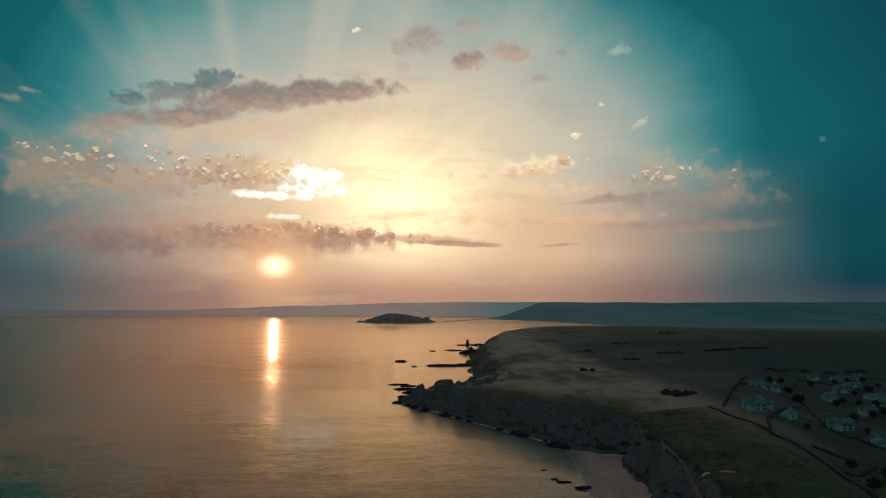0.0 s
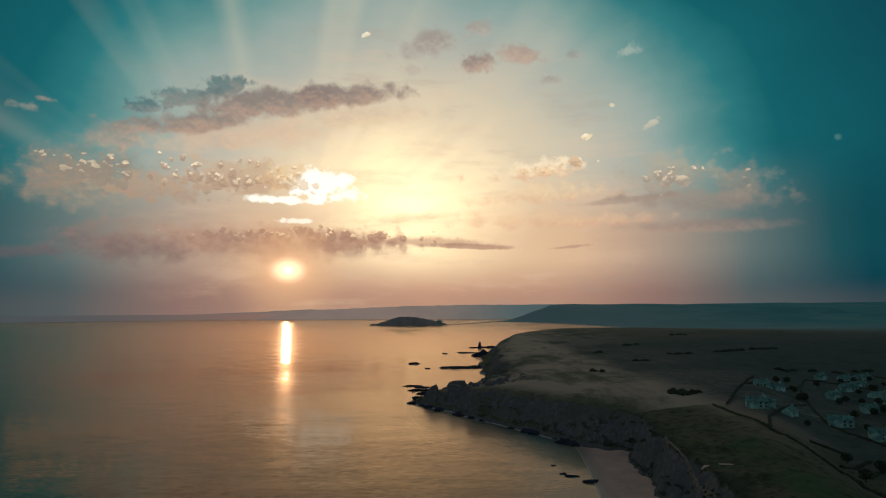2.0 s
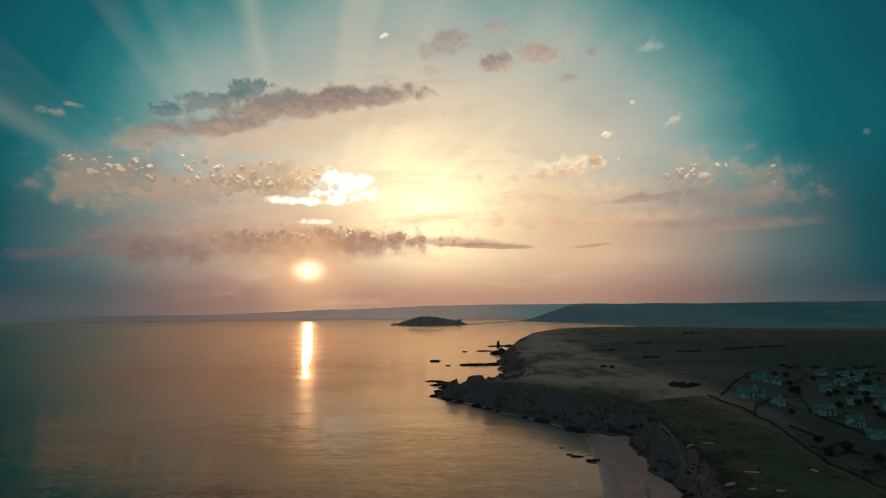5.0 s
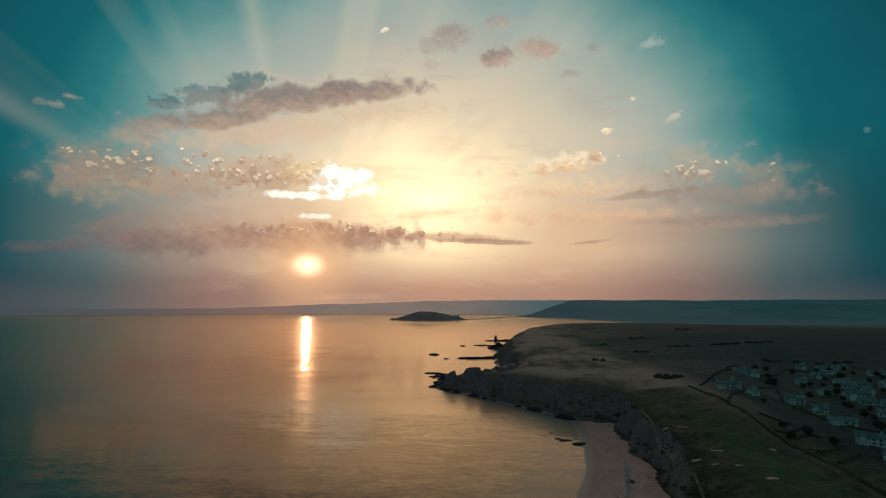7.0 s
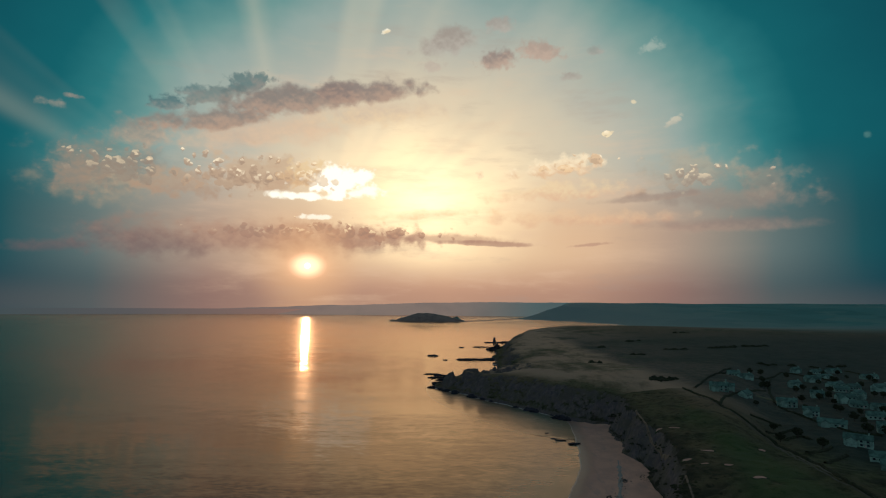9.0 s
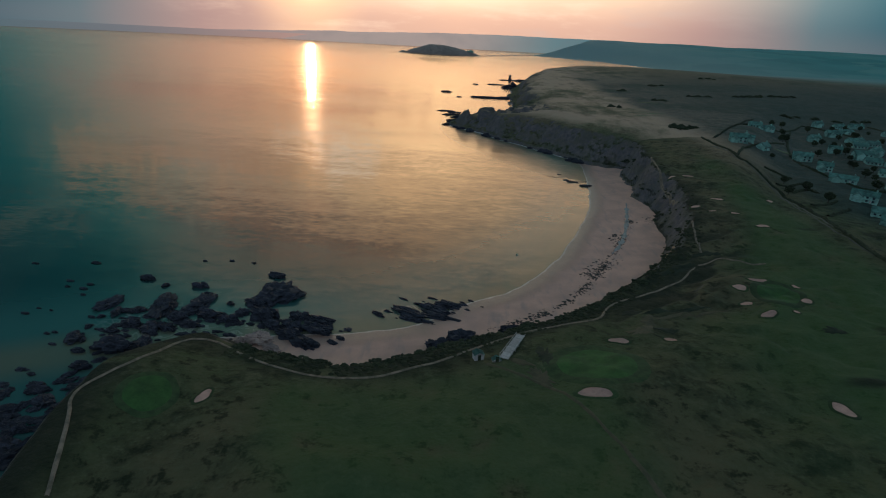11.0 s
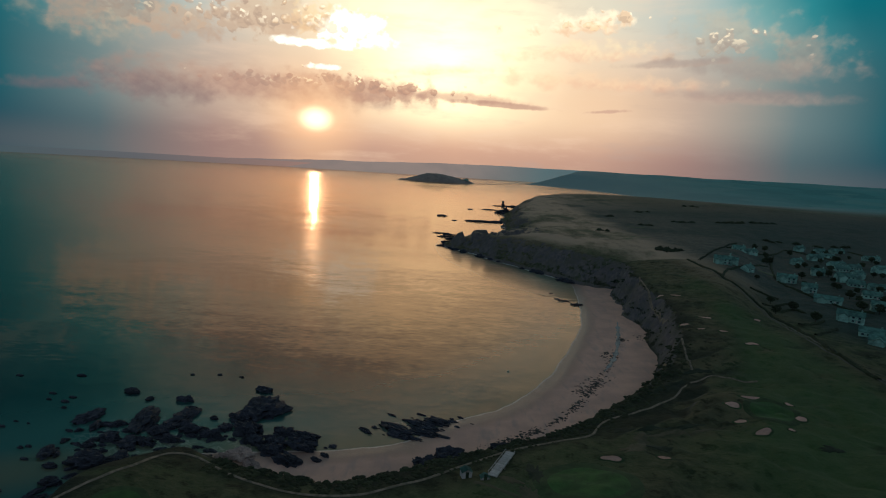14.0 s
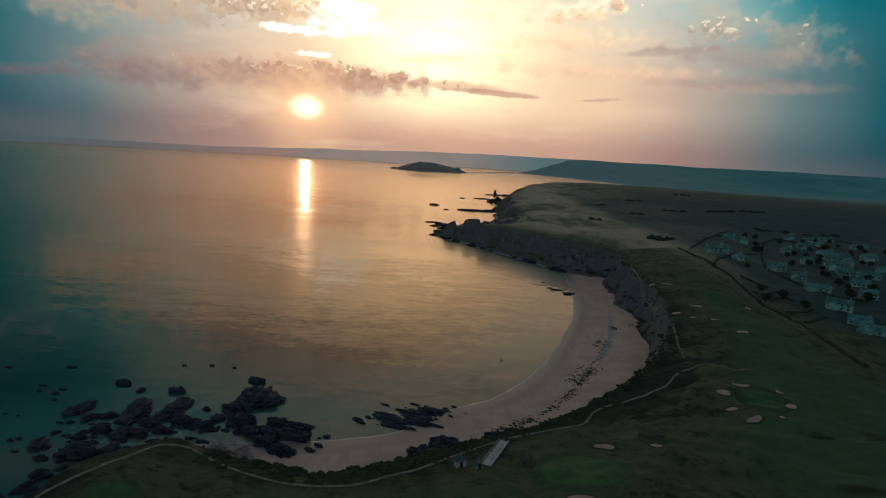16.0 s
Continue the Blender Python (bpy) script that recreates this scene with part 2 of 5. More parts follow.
    for a, e, w, h, tilt, rough, top, base, cover, soft_edge in clouds:
        ca, sa = math.cos(radians(tilt)), math.sin(radians(tilt))
        ox, oy = N.math("SUBTRACT", az, a), N.math("SUBTRACT", el, e)
        lx = N.math("ADD", N.math("MULTIPLY", ox, ca / w), N.math("MULTIPLY", oy, sa / w))
        ly = N.math("ADD", N.math("MULTIPLY", ox, -sa / h), N.math("MULTIPLY", oy, ca / h))
        under = N.math("MAXIMUM", N.math("MULTIPLY", ly, -1.35), ly)
        dens = N.math("ADD", N.math("SUBTRACT", 1.1 if w < 2.8 else 1.35, N.vec("LENGTH", N.xyz(lx, under))), N.math("MULTIPLY", fray if w < 2.8 else ragged, rough))
        shade = N.step(N.math("ADD", N.math("ADD", ly, N.math("MULTIPLY", wisps, 2.4)), N.math("MULTIPLY", relief, 0.7)), -0.9, 0.8)
        sky = N.mix(N.step(dens, 0.0, soft_edge, 0.0, cover), sky, N.mix(shade, base, top))
    # heaped cumulus with sunlit heads: azimuth, elevation, half width, half height, body, rim, cover
    patchy = N.noise(N.xyz(az, el, 5.0), 0.6, 3)
    gold = (1.15, 0.98, 0.70, 1)
    for a, e, w, h, body, rim, cover in (
            (-22.5, 11.9, 6.6, 2.33, lin(190, 162, 136), gold, 0.85),
            (-31.2, 11.6, 4.6, 2.2, lin(158, 144, 128), lin(236, 212, 176), 0.7),
            (-9.2, 7.0, 9.7, 1.28, lin(188, 144, 118), (1.15, 0.88, 0.52, 1), 0.85),
            (-20.2, 6.8, 5.7, 0.93, lin(170, 132, 114), (1.0, 0.78, 0.5, 1), 0.6),
            (23.4, 11.9, 2.9, 1.9, lin(176, 162, 144), lin(248, 226, 190), 0.85),
            (30.2, 10.7, 1.5, 1.4, lin(150, 142, 130), lin(214, 192, 166), 0.75),
            (11.7, 13.7, 5.0, 0.76, lin(244, 206, 160), gold, 0.75),
            (14.5, 14.2, 2.0, 1.40, lin(228, 194, 156), gold, 0.9),
            (15.7, 16.8, 1.4, 0.52, cream, gold, 0.85),
            (-14.8, 12.2, 3.3, 1.98, lin(226, 188, 146), gold, 0.6)):
        lx, ly = N.math("DIVIDE", N.math("SUBTRACT", az, a), w), N.math("DIVIDE", N.math("SUBTRACT", el, e), h)
        under = N.math("MAXIMUM", N.math("MULTIPLY", ly, -1.6), ly)
        dens = N.math("ADD", N.math("SUBTRACT", 1.2, N.vec("LENGTH", N.xyz(lx, under))), N.math("MULTIPLY", knobs, 0.8))
        head = N.math("MULTIPLY", N.step(relief, 0.12, 0.34, 0.0, 0.9), N.math("MULTIPLY", N.step(ly, -0.25, 0.45), N.step(patchy, 0.40, 0.56)))
        body = N.mix(N.step(relief, 0.1, -0.3, 0.0, 0.35), body, lin(140, 118, 106))
        sky = N.mix(N.step(dens, 0.02, 0.3, 0.0, cover), sky, N.mix(head, body, rim))
    # glare and disc of the low sun
    sky = N.mix(N.step(far, 6.5, 0.4, 0.0, 0.55), sky, lin(255, 196, 140))
    fx = N.vec("LENGTH", N.xyz(N.math("MULTIPLY", dx, 0.72), dy))
    sky = N.mix(N.math("POWER", N.step(fx, 3.2, 0.0), 3.0), sky, (0.55, 0.26, 0.14, 1.0), "ADD")
    sky = N.mix(N.step(fx, 1.5, 0.25), sky, (0.8, 0.58, 0.38, 1.0), "ADD")
    sky = N.mix(N.step(far, 0.36, 0.16), sky, (3.2, 2.1, 1.3, 1.0), "ADD")
    # clear evening air overhead and behind
    air = N.put("ShaderNodeTexSky", sky_type="NISHITA", sun_disc=False)
    air.sun_elevation, air.sun_rotation = radians(SUN_EL), radians(SUN_AZ)
    bg_air, bg = N.put("ShaderNodeBackground"), N.put("ShaderNodeBackground")
    N.plug(N.mix(1.0, air.outputs[0], (1.05, 0.95, 0.84, 1.0), "MULTIPLY"), bg_air.inputs[0])
    bg_air.inputs[1].default_value = 0.065
    N.plug(sky, bg.inputs[0])
    both = N.put("ShaderNodeMixShader")
    N.plug(N.step(up, 32.0, 62.0), both.inputs[0])
    N.tree.links.new(bg.outputs[0], both.inputs[1])
    N.tree.links.new(bg_air.outputs[0], both.inputs[2])
    N.tree.links.new(both.outputs[0], N.put("ShaderNodeOutputWorld").inputs[0])
    world.cycles.sampling_method = "MANUAL"
    world.cycles.sample_map_resolution = 2048


build_sky()
lamp = bpy.data.lights.new("sun", "SUN")
lamp.energy, lamp.angle, lamp.color = 0.05, radians(0.8), (1.0, 0.66, 0.38)
sun = new("sun", lamp)
sd = Vector((math.sin(radians(SUN_AZ)) * math.cos(radians(SUN_EL)), math.cos(radians(SUN_AZ)) * math.cos(radians(SUN_EL)), math.sin(radians(SUN_EL))))
sun.matrix_world = look(sd * 1000, (0, 0, 0))


# ---------------------------------------------------------------- materials
def material(name, build):
    m = bpy.data.materials.new(name)
    m.use_nodes = True
    N = Nodes(m.node_tree)
    b, out = N.put("ShaderNodeBsdfPrincipled"), N.put("ShaderNodeOutputMaterial")
    N.tree.links.new(b.outputs[0], out.inputs[0])
    b.inputs["Specular IOR Level"].default_value = 0.25
    geo = N.put("ShaderNodeNewGeometry")
    build(N, b, geo)
    return m


def bump(N, b, height, strength, distance):
    n = N.put("ShaderNodeBump")
    n.inputs["Strength"].default_value, n.inputs["Distance"].default_value = strength, distance
    N.plug(height, n.inputs["Height"])
    N.plug(n.outputs[0], b.inputs["Normal"])


def rgb(r, g, b):
    return (r, g, b, 1.0)


def attribute(N, name):
    return N.put("ShaderNodeAttribute", attribute_name=name).outputs["Fac"]


def land_build(N, b, geo):
    P = geo.outputs["Position"]
    nx, ny, nz = N.split(geo.outputs["True Normal"])
    broad, mid, fine = N.noise(P, 0.012, 4), N.noise(P, 0.07, 5, 0.6), N.noise(P, 0.9, 4, 0.6)
    grass = N.mix(N.step(broad, 0.35, 0.65), rgb(0.050, 0.068, 0.030), rgb(0.094, 0.082, 0.046))
    grass = N.mix(N.step(mid, 0.42, 0.72), grass, rgb(0.022, 0.031, 0.016))
    grass = N.mix(N.math("MULTIPLY", N.step(fine, 0.4, 0.8), 0.5), grass, rgb(0.075, 0.075, 0.036))
    tuft = N.noise(P, 0.22, 6, 0.72)
    grass = N.mix(N.step(tuft, 0.5, 0.66, 0.0, 0.85), grass, rgb(0.088, 0.090, 0.050))
    grass = N.mix(N.step(tuft, 0.49, 0.36, 0.0, 0.85), grass, rgb(0.013, 0.018, 0.009))
    # mown fairway
    fair = N.math("MULTIPLY", attribute(N, "mown"), N.step(mid, 0.2, 0.5))
    grass = N.mix(N.math("MULTIPLY", fair, 0.8), grass, N.mix(N.step(mid, 0.42, 0.6), rgb(0.036, 0.084, 0.026), rgb(0.058, 0.098, 0.040)))
    # scrub along the cliff edge; the mask also darkens hollows between dune ridges
    grass = N.mix(N.math("MULTIPLY", attribute(N, "scrub"), N.step(mid, 0.3, 0.5)), grass, rgb(0.017, 0.021, 0.014))
    # dry heath of the down, paled in its base colour to stand for haze
    grass = N.mix(N.math("MULTIPLY", attribute(N, "heath"), N.step(N.math("ADD", N.math("MULTIPLY", broad, 0.5), N.math("MULTIPLY", N.noise(N.vec("MULTIPLY", P, (1.0, 0.45, 1.0)), 0.045, 6, 0.68), 0.5)), 0.38, 0.56, 0.15, 0.9)), grass, rgb(0.38, 0.275, 0.195))
    # meadows round the village; the view's dark teal edge is put into their colour
    grass = N.mix(N.math("MULTIPLY", attribute(N, "meadow_vignette"), N.step(tuft, 0.3, 0.6, 0.7, 1.0)), grass, N.mix(N.step(mid, 0.4, 0.6), rgb(0.020, 0.042, 0.040), rgb(0.036, 0.058, 0.053)))
    # field pattern far inland, its teal base colours standing for distance haze
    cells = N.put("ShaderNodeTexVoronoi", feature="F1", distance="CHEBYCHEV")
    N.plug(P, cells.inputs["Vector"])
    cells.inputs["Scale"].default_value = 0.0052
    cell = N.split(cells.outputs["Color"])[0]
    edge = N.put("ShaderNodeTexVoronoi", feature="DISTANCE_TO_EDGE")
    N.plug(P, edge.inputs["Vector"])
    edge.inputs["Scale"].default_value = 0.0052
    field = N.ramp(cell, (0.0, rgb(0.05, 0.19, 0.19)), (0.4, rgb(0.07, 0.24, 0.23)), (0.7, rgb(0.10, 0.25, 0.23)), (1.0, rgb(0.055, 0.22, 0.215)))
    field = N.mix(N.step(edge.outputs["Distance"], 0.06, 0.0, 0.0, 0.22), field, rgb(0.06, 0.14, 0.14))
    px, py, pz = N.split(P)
    # paler grey-teal towards the left, thicker haze put into the base colour
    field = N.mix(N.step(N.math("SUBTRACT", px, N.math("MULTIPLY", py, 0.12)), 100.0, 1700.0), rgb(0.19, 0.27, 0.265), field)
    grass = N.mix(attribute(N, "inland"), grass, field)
    rock = N.mix(N.step(N.noise(P, 0.25, 6, 0.65), 0.35, 0.7), rgb(0.074, 0.072, 0.082), rgb(0.135, 0.118, 0.112))
    rock = N.mix(N.step(N.noise(N.vec("MULTIPLY", P, (1.0, 1.0, 2.6)), 0.05, 6, 0.68), 0.40, 0.64, 0.0, 0.7), rock, rgb(0.085, 0.082, 0.062))
    rock = N.mix(N.step(fine, 0.5, 0.8, 0.0, 0.5), rock, rgb(0.045, 0.043, 0.047))
    steep = N.step(N.math("ADD", nz, N.math("MULTIPLY", N.math("SUBTRACT", mid, 0.5), 0.3)), 0.90, 0.62)
    height = N.math("ADD", N.split(P)[2], N.math("MULTIPLY", N.math("SUBTRACT", N.noise(P, 0.2, 4), 0.5), 1.6))
    foam = N.math("MULTIPLY", N.step(height, -0.3, 0.0), N.step(height, 0.55, 0.2))
    N.plug(N.mix(N.math("MULTIPLY", foam, 0.7), N.mix(steep, grass, rock), rgb(0.7, 0.7, 0.68)), b.inputs["Base Color"])
    b.inputs["Roughness"].default_value = 0.9
    b.inputs["Specular IOR Level"].default_value = 0.1
    h = N.math("ADD", N.math("MULTIPLY", mid, 1.2), N.math("MULTIPLY", fine, 0.35))
    bump(N, b, h, 1.0, 1.6)


def sand_build(N, b, geo):
    P = geo.outputs["Position"]
    z = N.split(P)[2]
    mid, fine = N.noise(P, 0.08, 5, 0.6), N.noise(P, 1.3, 4, 0.6)
    streak = N.noise(N.vec("MULTIPLY", P, (0.35, 0.08, 1.0)), 1.0, 4)
    dry = N.mix(N.step(mid, 0.35, 0.68), rgb(0.52, 0.32, 0.245), rgb(0.41, 0.262, 0.212))
    dry = N.mix(N.math("MULTIPLY", N.step(streak, 0.5, 0.75), 0.5), dry, rgb(0.26, 0.21, 0.20))
    dry = N.mix(N.math("MULTIPLY", N.step(fine, 0.55, 0.8), 0.35), dry, rgb(0.22, 0.17, 0.15))
    wet = N.step(N.math("ADD", z, N.math("MULTIPLY", mid, 0.5)), 0.75, 0.3)
    edge = N.math("ADD", z, N.math("MULTIPLY", N.math("SUBTRACT", N.noise(P, 0.35, 4), 0.5), 0.10))
    foam = N.math("MULTIPLY", N.step(edge, -0.05, 0.0), N.step(edge, 0.045, 0.015))
    base = N.mix(wet, dry, rgb(0.22, 0.142, 0.112))
    N.plug(N.mix(N.math("MULTIPLY", foam, 0.3), base, rgb(0.75, 0.70, 0.64)), b.inputs["Base Color"])
    N.plug(N.step(wet, 0.0, 1.0, 0.9, 0.42), b.inputs["Roughness"])
    bump(N, b, N.math("ADD", mid, N.math("MULTIPLY", fine, 0.15)), 0.5, 0.6)


def sea_build(N, b, geo):
    P = geo.outputs["Position"]
    depth, surf = attribute(N, "depth"), attribute(N, "surf")
    a = N.noise(N.vec("MULTIPLY", P, (0.030, 0.10, 0.1)), 1.0, 4, 0.6, colour=True)
    c = N.noise(N.vec("MULTIPLY", P, (0.22, 0.55, 0.5)), 1.0, 4, 0.62, colour=True)
    calm = N.step(N.noise(N.vec("MULTIPLY", P, (0.003, 0.008, 1.0)), 1.0, 4), 0.3, 0.7, 0.5, 1.3)
    sway = N.vec("ADD", N.vec("SCALE", N.vec("SUBTRACT", a, (0.5, 0.5, 0.5)), 0.09), N.vec("SCALE", N.vec("SUBTRACT", c, (0.5, 0.5, 0.5)), 0.15))
    sway = N.vec("SCALE", sway, N.math("MULTIPLY", calm, N.math("ADD", 1.0, N.math("MULTIPLY", surf, 2.2))))
    normal = N.vec("NORMALIZE", N.vec("ADD", geo.outputs["Normal"], N.vec("MULTIPLY", sway, (0.13, 0.8, 0.0))))
    col = N.mix(N.step(depth, 0.1, 1.6), rgb(0.09, 0.10, 0.07), rgb(0.03, 0.085, 0.08))
    col = N.mix(N.step(depth, 1.5, 6.0), col, rgb(0.004, 0.015, 0.021))
    # wash and foam among the reef rocks
    lace = N.math("ABSOLUTE", N.math("SUBTRACT", N.noise(P, 0.22, 5, 0.6, warp=0.6), 0.5))
    wash = N.math("MULTIPLY", N.step(attribute(N, "reef"), 0.25, 0.8), N.step(lace, 0.04, 0.0, 0.0, 0.2))
    col = N.mix(wash, col, rgb(0.55, 0.50, 0.48))
    b.inputs["Roughness"].default_value = 0.6
    b.inputs["Specular IOR Level"].default_value = 0.0
    N.plug(col, b.inputs["Base Color"])
    N.plug(normal, b.inputs["Normal"])
    # smooth swell with ruffled patches; reflections are warmed by tinting the gloss colour
    shine = []
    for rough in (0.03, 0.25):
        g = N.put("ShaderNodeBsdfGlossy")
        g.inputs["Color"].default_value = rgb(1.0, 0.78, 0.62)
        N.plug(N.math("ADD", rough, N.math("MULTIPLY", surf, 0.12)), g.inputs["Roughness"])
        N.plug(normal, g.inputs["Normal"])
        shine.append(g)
    gloss, both, fresnel = N.put("ShaderNodeMixShader"), N.put("ShaderNodeMixShader"), N.put("ShaderNodeFresnel")
    N.plug(N.math("ADD", N.math("MULTIPLY", surf, 0.5), N.step(calm, 0.5, 1.3, 0.3, 0.62), clamp=True), gloss.inputs[0])
    N.tree.links.new(shine[0].outputs[0], gloss.inputs[1])
    N.tree.links.new(shine[1].outputs[0], gloss.inputs[2])
    fresnel.inputs["IOR"].default_value = 1.40
    N.plug(normal, fresnel.inputs["Normal"])
    N.plug(fresnel.outputs[0], both.inputs[0])
    N.tree.links.new(b.outputs[0], both.inputs[1])
    N.tree.links.new(gloss.outputs[0], both.inputs[2])
    out = [n for n in N.tree.nodes if n.bl_idname == "ShaderNodeOutputMaterial"][0]
    N.tree.links.new(both.outputs[0], out.inputs[0])


def simple(colour, dark, scale=0.8, rough=0.8, depth=0.05):
    def build(N, b, geo):
        P = geo.outputs["Position"]
        rnd = N.put("ShaderNodeObjectInfo").outputs["Random"]
        n1, n2 = N.noise(P, scale, 5, 0.6), N.noise(P, scale * 7, 3)
        c = N.mix(N.step(n1, 0.35, 0.7), rgb(*colour), rgb(*dark))
        c = N.mix(N.math("MULTIPLY", N.step(n2, 0.45, 0.8), 0.4), c, rgb(*[0.6 * q for q in dark]))
        v = N.step(rnd, 0.0, 1.0, 0.82, 1.12)
        N.plug(N.mix(1.0, c, N.xyz(v, v, v), "MULTIPLY"), b.inputs["Base Color"])
        b.inputs["Roughness"].default_value = rough
        bump(N, b, N.math("ADD", n1, N.math("MULTIPLY", n2, 0.3)), 0.6, depth)
    return build


LAND = material("turf_and_cliff", land_build)
SAND = material("beach_sand", sand_build)
SEA = material("sea_water", sea_build)
REEF = material("wet_reef_rock", simple((0.030, 0.035, 0.052), (0.010, 0.012, 0.018), 0.6, 0.8, 0.5))
STRAND = material("seaweed", simple((0.05, 0.045, 0.04), (0.02, 0.02, 0.02), 1.0, 0.7, 0.1))
BUNKER = material("bunker_sand", simple((0.45, 0.275, 0.22), (0.34, 0.22, 0.18), 0.6, 0.95, 0.05))
GREEN = material("mown_green", simple((0.038, 0.100, 0.024), (0.022, 0.058, 0.016), 0.22, 0.9, 0.03))
COLLAR = material("green_collar", simple((0.035, 0.060, 0.022), (0.022, 0.040, 0.016), 0.5, 0.95, 0.08))
PATHM = material("trodden_path", simple((0.24, 0.185, 0.14), (0.10, 0.09, 0.065), 0.5, 0.95, 0.05))
MOWN_STRIP = material("pale_mown_grass", simple((0.13, 0.15, 0.085), (0.09, 0.11, 0.06), 0.1, 0.95, 0.05))
RUT = material("pale_lane_gravel", simple((0.115, 0.115, 0.10), (0.07, 0.072, 0.06), 0.4, 0.95, 0.05))
WORN = material("worn_turf", simple((0.095, 0.082, 0.050), (0.06, 0.06, 0.035), 0.4, 0.95, 0.05))
SCRUB = material("rough_scrub", simple((0.040, 0.046, 0.022), (0.018, 0.023, 0.012), 0.15, 0.95, 0.2))
BARK = material("dark_bark", simple((0.06, 0.05, 0.04), (0.03, 0.026, 0.022), 1.5, 0.9, 0.02))
HEDGE = material("hedge_leaves", simple((0.030, 0.042, 0.020), (0.014, 0.020, 0.010), 0.6, 0.9, 0.3))
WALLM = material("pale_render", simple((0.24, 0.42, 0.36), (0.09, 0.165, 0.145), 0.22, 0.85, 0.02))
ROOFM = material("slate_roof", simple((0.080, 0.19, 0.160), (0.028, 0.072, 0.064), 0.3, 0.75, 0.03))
GLASS = material("window_glass", simple((0.03, 0.04, 0.05), (0.02, 0.03, 0.04), 0.5, 0.08, 0.0))
WOOD = material("grey_boards", simple((0.42, 0.40, 0.38), (0.28, 0.26, 0.25), 1.5, 0.8, 0.02))


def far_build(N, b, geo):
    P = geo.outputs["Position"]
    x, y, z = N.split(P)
    # distance haze given as glowing colour, warm grey at left, teal at right
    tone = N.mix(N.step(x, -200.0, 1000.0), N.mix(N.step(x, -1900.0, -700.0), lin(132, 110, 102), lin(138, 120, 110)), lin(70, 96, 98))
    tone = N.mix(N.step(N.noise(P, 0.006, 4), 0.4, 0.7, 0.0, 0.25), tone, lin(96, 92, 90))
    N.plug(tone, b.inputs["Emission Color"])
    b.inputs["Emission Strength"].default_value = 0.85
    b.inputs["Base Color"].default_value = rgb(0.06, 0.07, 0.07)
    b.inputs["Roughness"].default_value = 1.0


FARM = material("far_land_glow", far_build)
# island base colour lightened, so that it carries some distance haze
ISLEM = material("hazed_island_turf", simple((0.22, 0.18, 0.155), (0.14, 0.12, 0.11), 0.03, 0.9, 1.0))


# ---------------------------------------------------------------- plan of the coast
def hash2(ix, iy, seed):
    h = (ix * 374761393 + iy * 668265263 + seed * 1442695041) & 0xFFFFFFFF
    h = ((h ^ (h >> 13)) * 1274126177) & 0xFFFFFFFF
    return ((h ^ (h >> 16)) & 0xFFFF) / 65535.0


def value_noise(x, y, seed):
    ix, iy = np.floor(x).astype(np.int64), np.floor(y).astype(np.int64)
    fx, fy = x - ix, y - iy
    fx, fy = fx * fx * (3 - 2 * fx), fy * fy * (3 - 2 * fy)
    a, b = hash2(ix, iy, seed), hash2(ix + 1, iy, seed)
    c, d = hash2(ix, iy + 1, seed), hash2(ix + 1, iy + 1, seed)
    return (a + (b - a) * fx) + ((c + (d - c) * fx) - (a + (b - a) * fx)) * fy


def fbm(x, y, size, octaves=4, seed=0):
    out, amp, tot = 0.0, 1.0, 0.0
    for k in range(octaves):
        out = out + amp * (value_noise(x / size * 2 ** k, y / size * 2 ** k, seed + k) - 0.5)
        tot += amp
        amp *= 0.55
    return out / tot * 2


def smooth(a, b, x):
    t = np.clip((x - a) / (b - a), 0, 1)
    return t * t * (3 - 2 * t)


def line_distance(px, py, line):
    best = np.full(px.shape, 1e9)
    for (ax, ay), (bx, by) in zip(line, line[1:]):
        ux, uy = bx - ax, by - ay
        t = np.clip(((px - ax) * ux + (py - ay) * uy) / (ux * ux + uy * uy + 1e-9), 0, 1)
        best = np.minimum(best, (px - ax - t * ux) ** 2 + (py - ay - t * uy) ** 2)
    return np.sqrt(best)


def inside(px, py, ring):
    odd = np.zeros(px.shape, bool)
    for (ax, ay), (bx, by) in zip(ring, ring[1:] + ring[:1]):
        if ay != by:
            odd ^= ((ay > py) != (by > py)) & (px < (bx - ax) * (py - ay) / (by - ay) + ax)
    return odd


def rounded(line, times=2):
    """Corner cutting."""
    for _ in range(times):
        out = [line[0]]
        for (ax, ay), (bx, by) in zip(line, line[1:]):
            out += [(0.75 * ax + 0.25 * bx, 0.75 * ay + 0.25 * by), (0.25 * ax + 0.75 * bx, 0.25 * ay + 0.75 * by)]
        line = out + [line[-1]]
    return line


# foot of the near point and back of the beach
POINT = [(-91, -160), (-88, 30), (-90, 80), (-96, 103), (-98, 122), (-96, 140), (-92, 153), (-85, 163), (-74, 166)]
BEACH_BACK = [(-62, 158), (-52, 156), (-40, 153), (-33, 152), (-23, 155), (-14, 160), (-4, 167), (8, 174), (19, 181), (30, 188), (43, 195),
              (52, 206), (61, 213), (73, 228), (89, 246), (100, 267), (110, 294), (116, 320), (119, 350), (121, 385), (125, 425), (130, 474)]
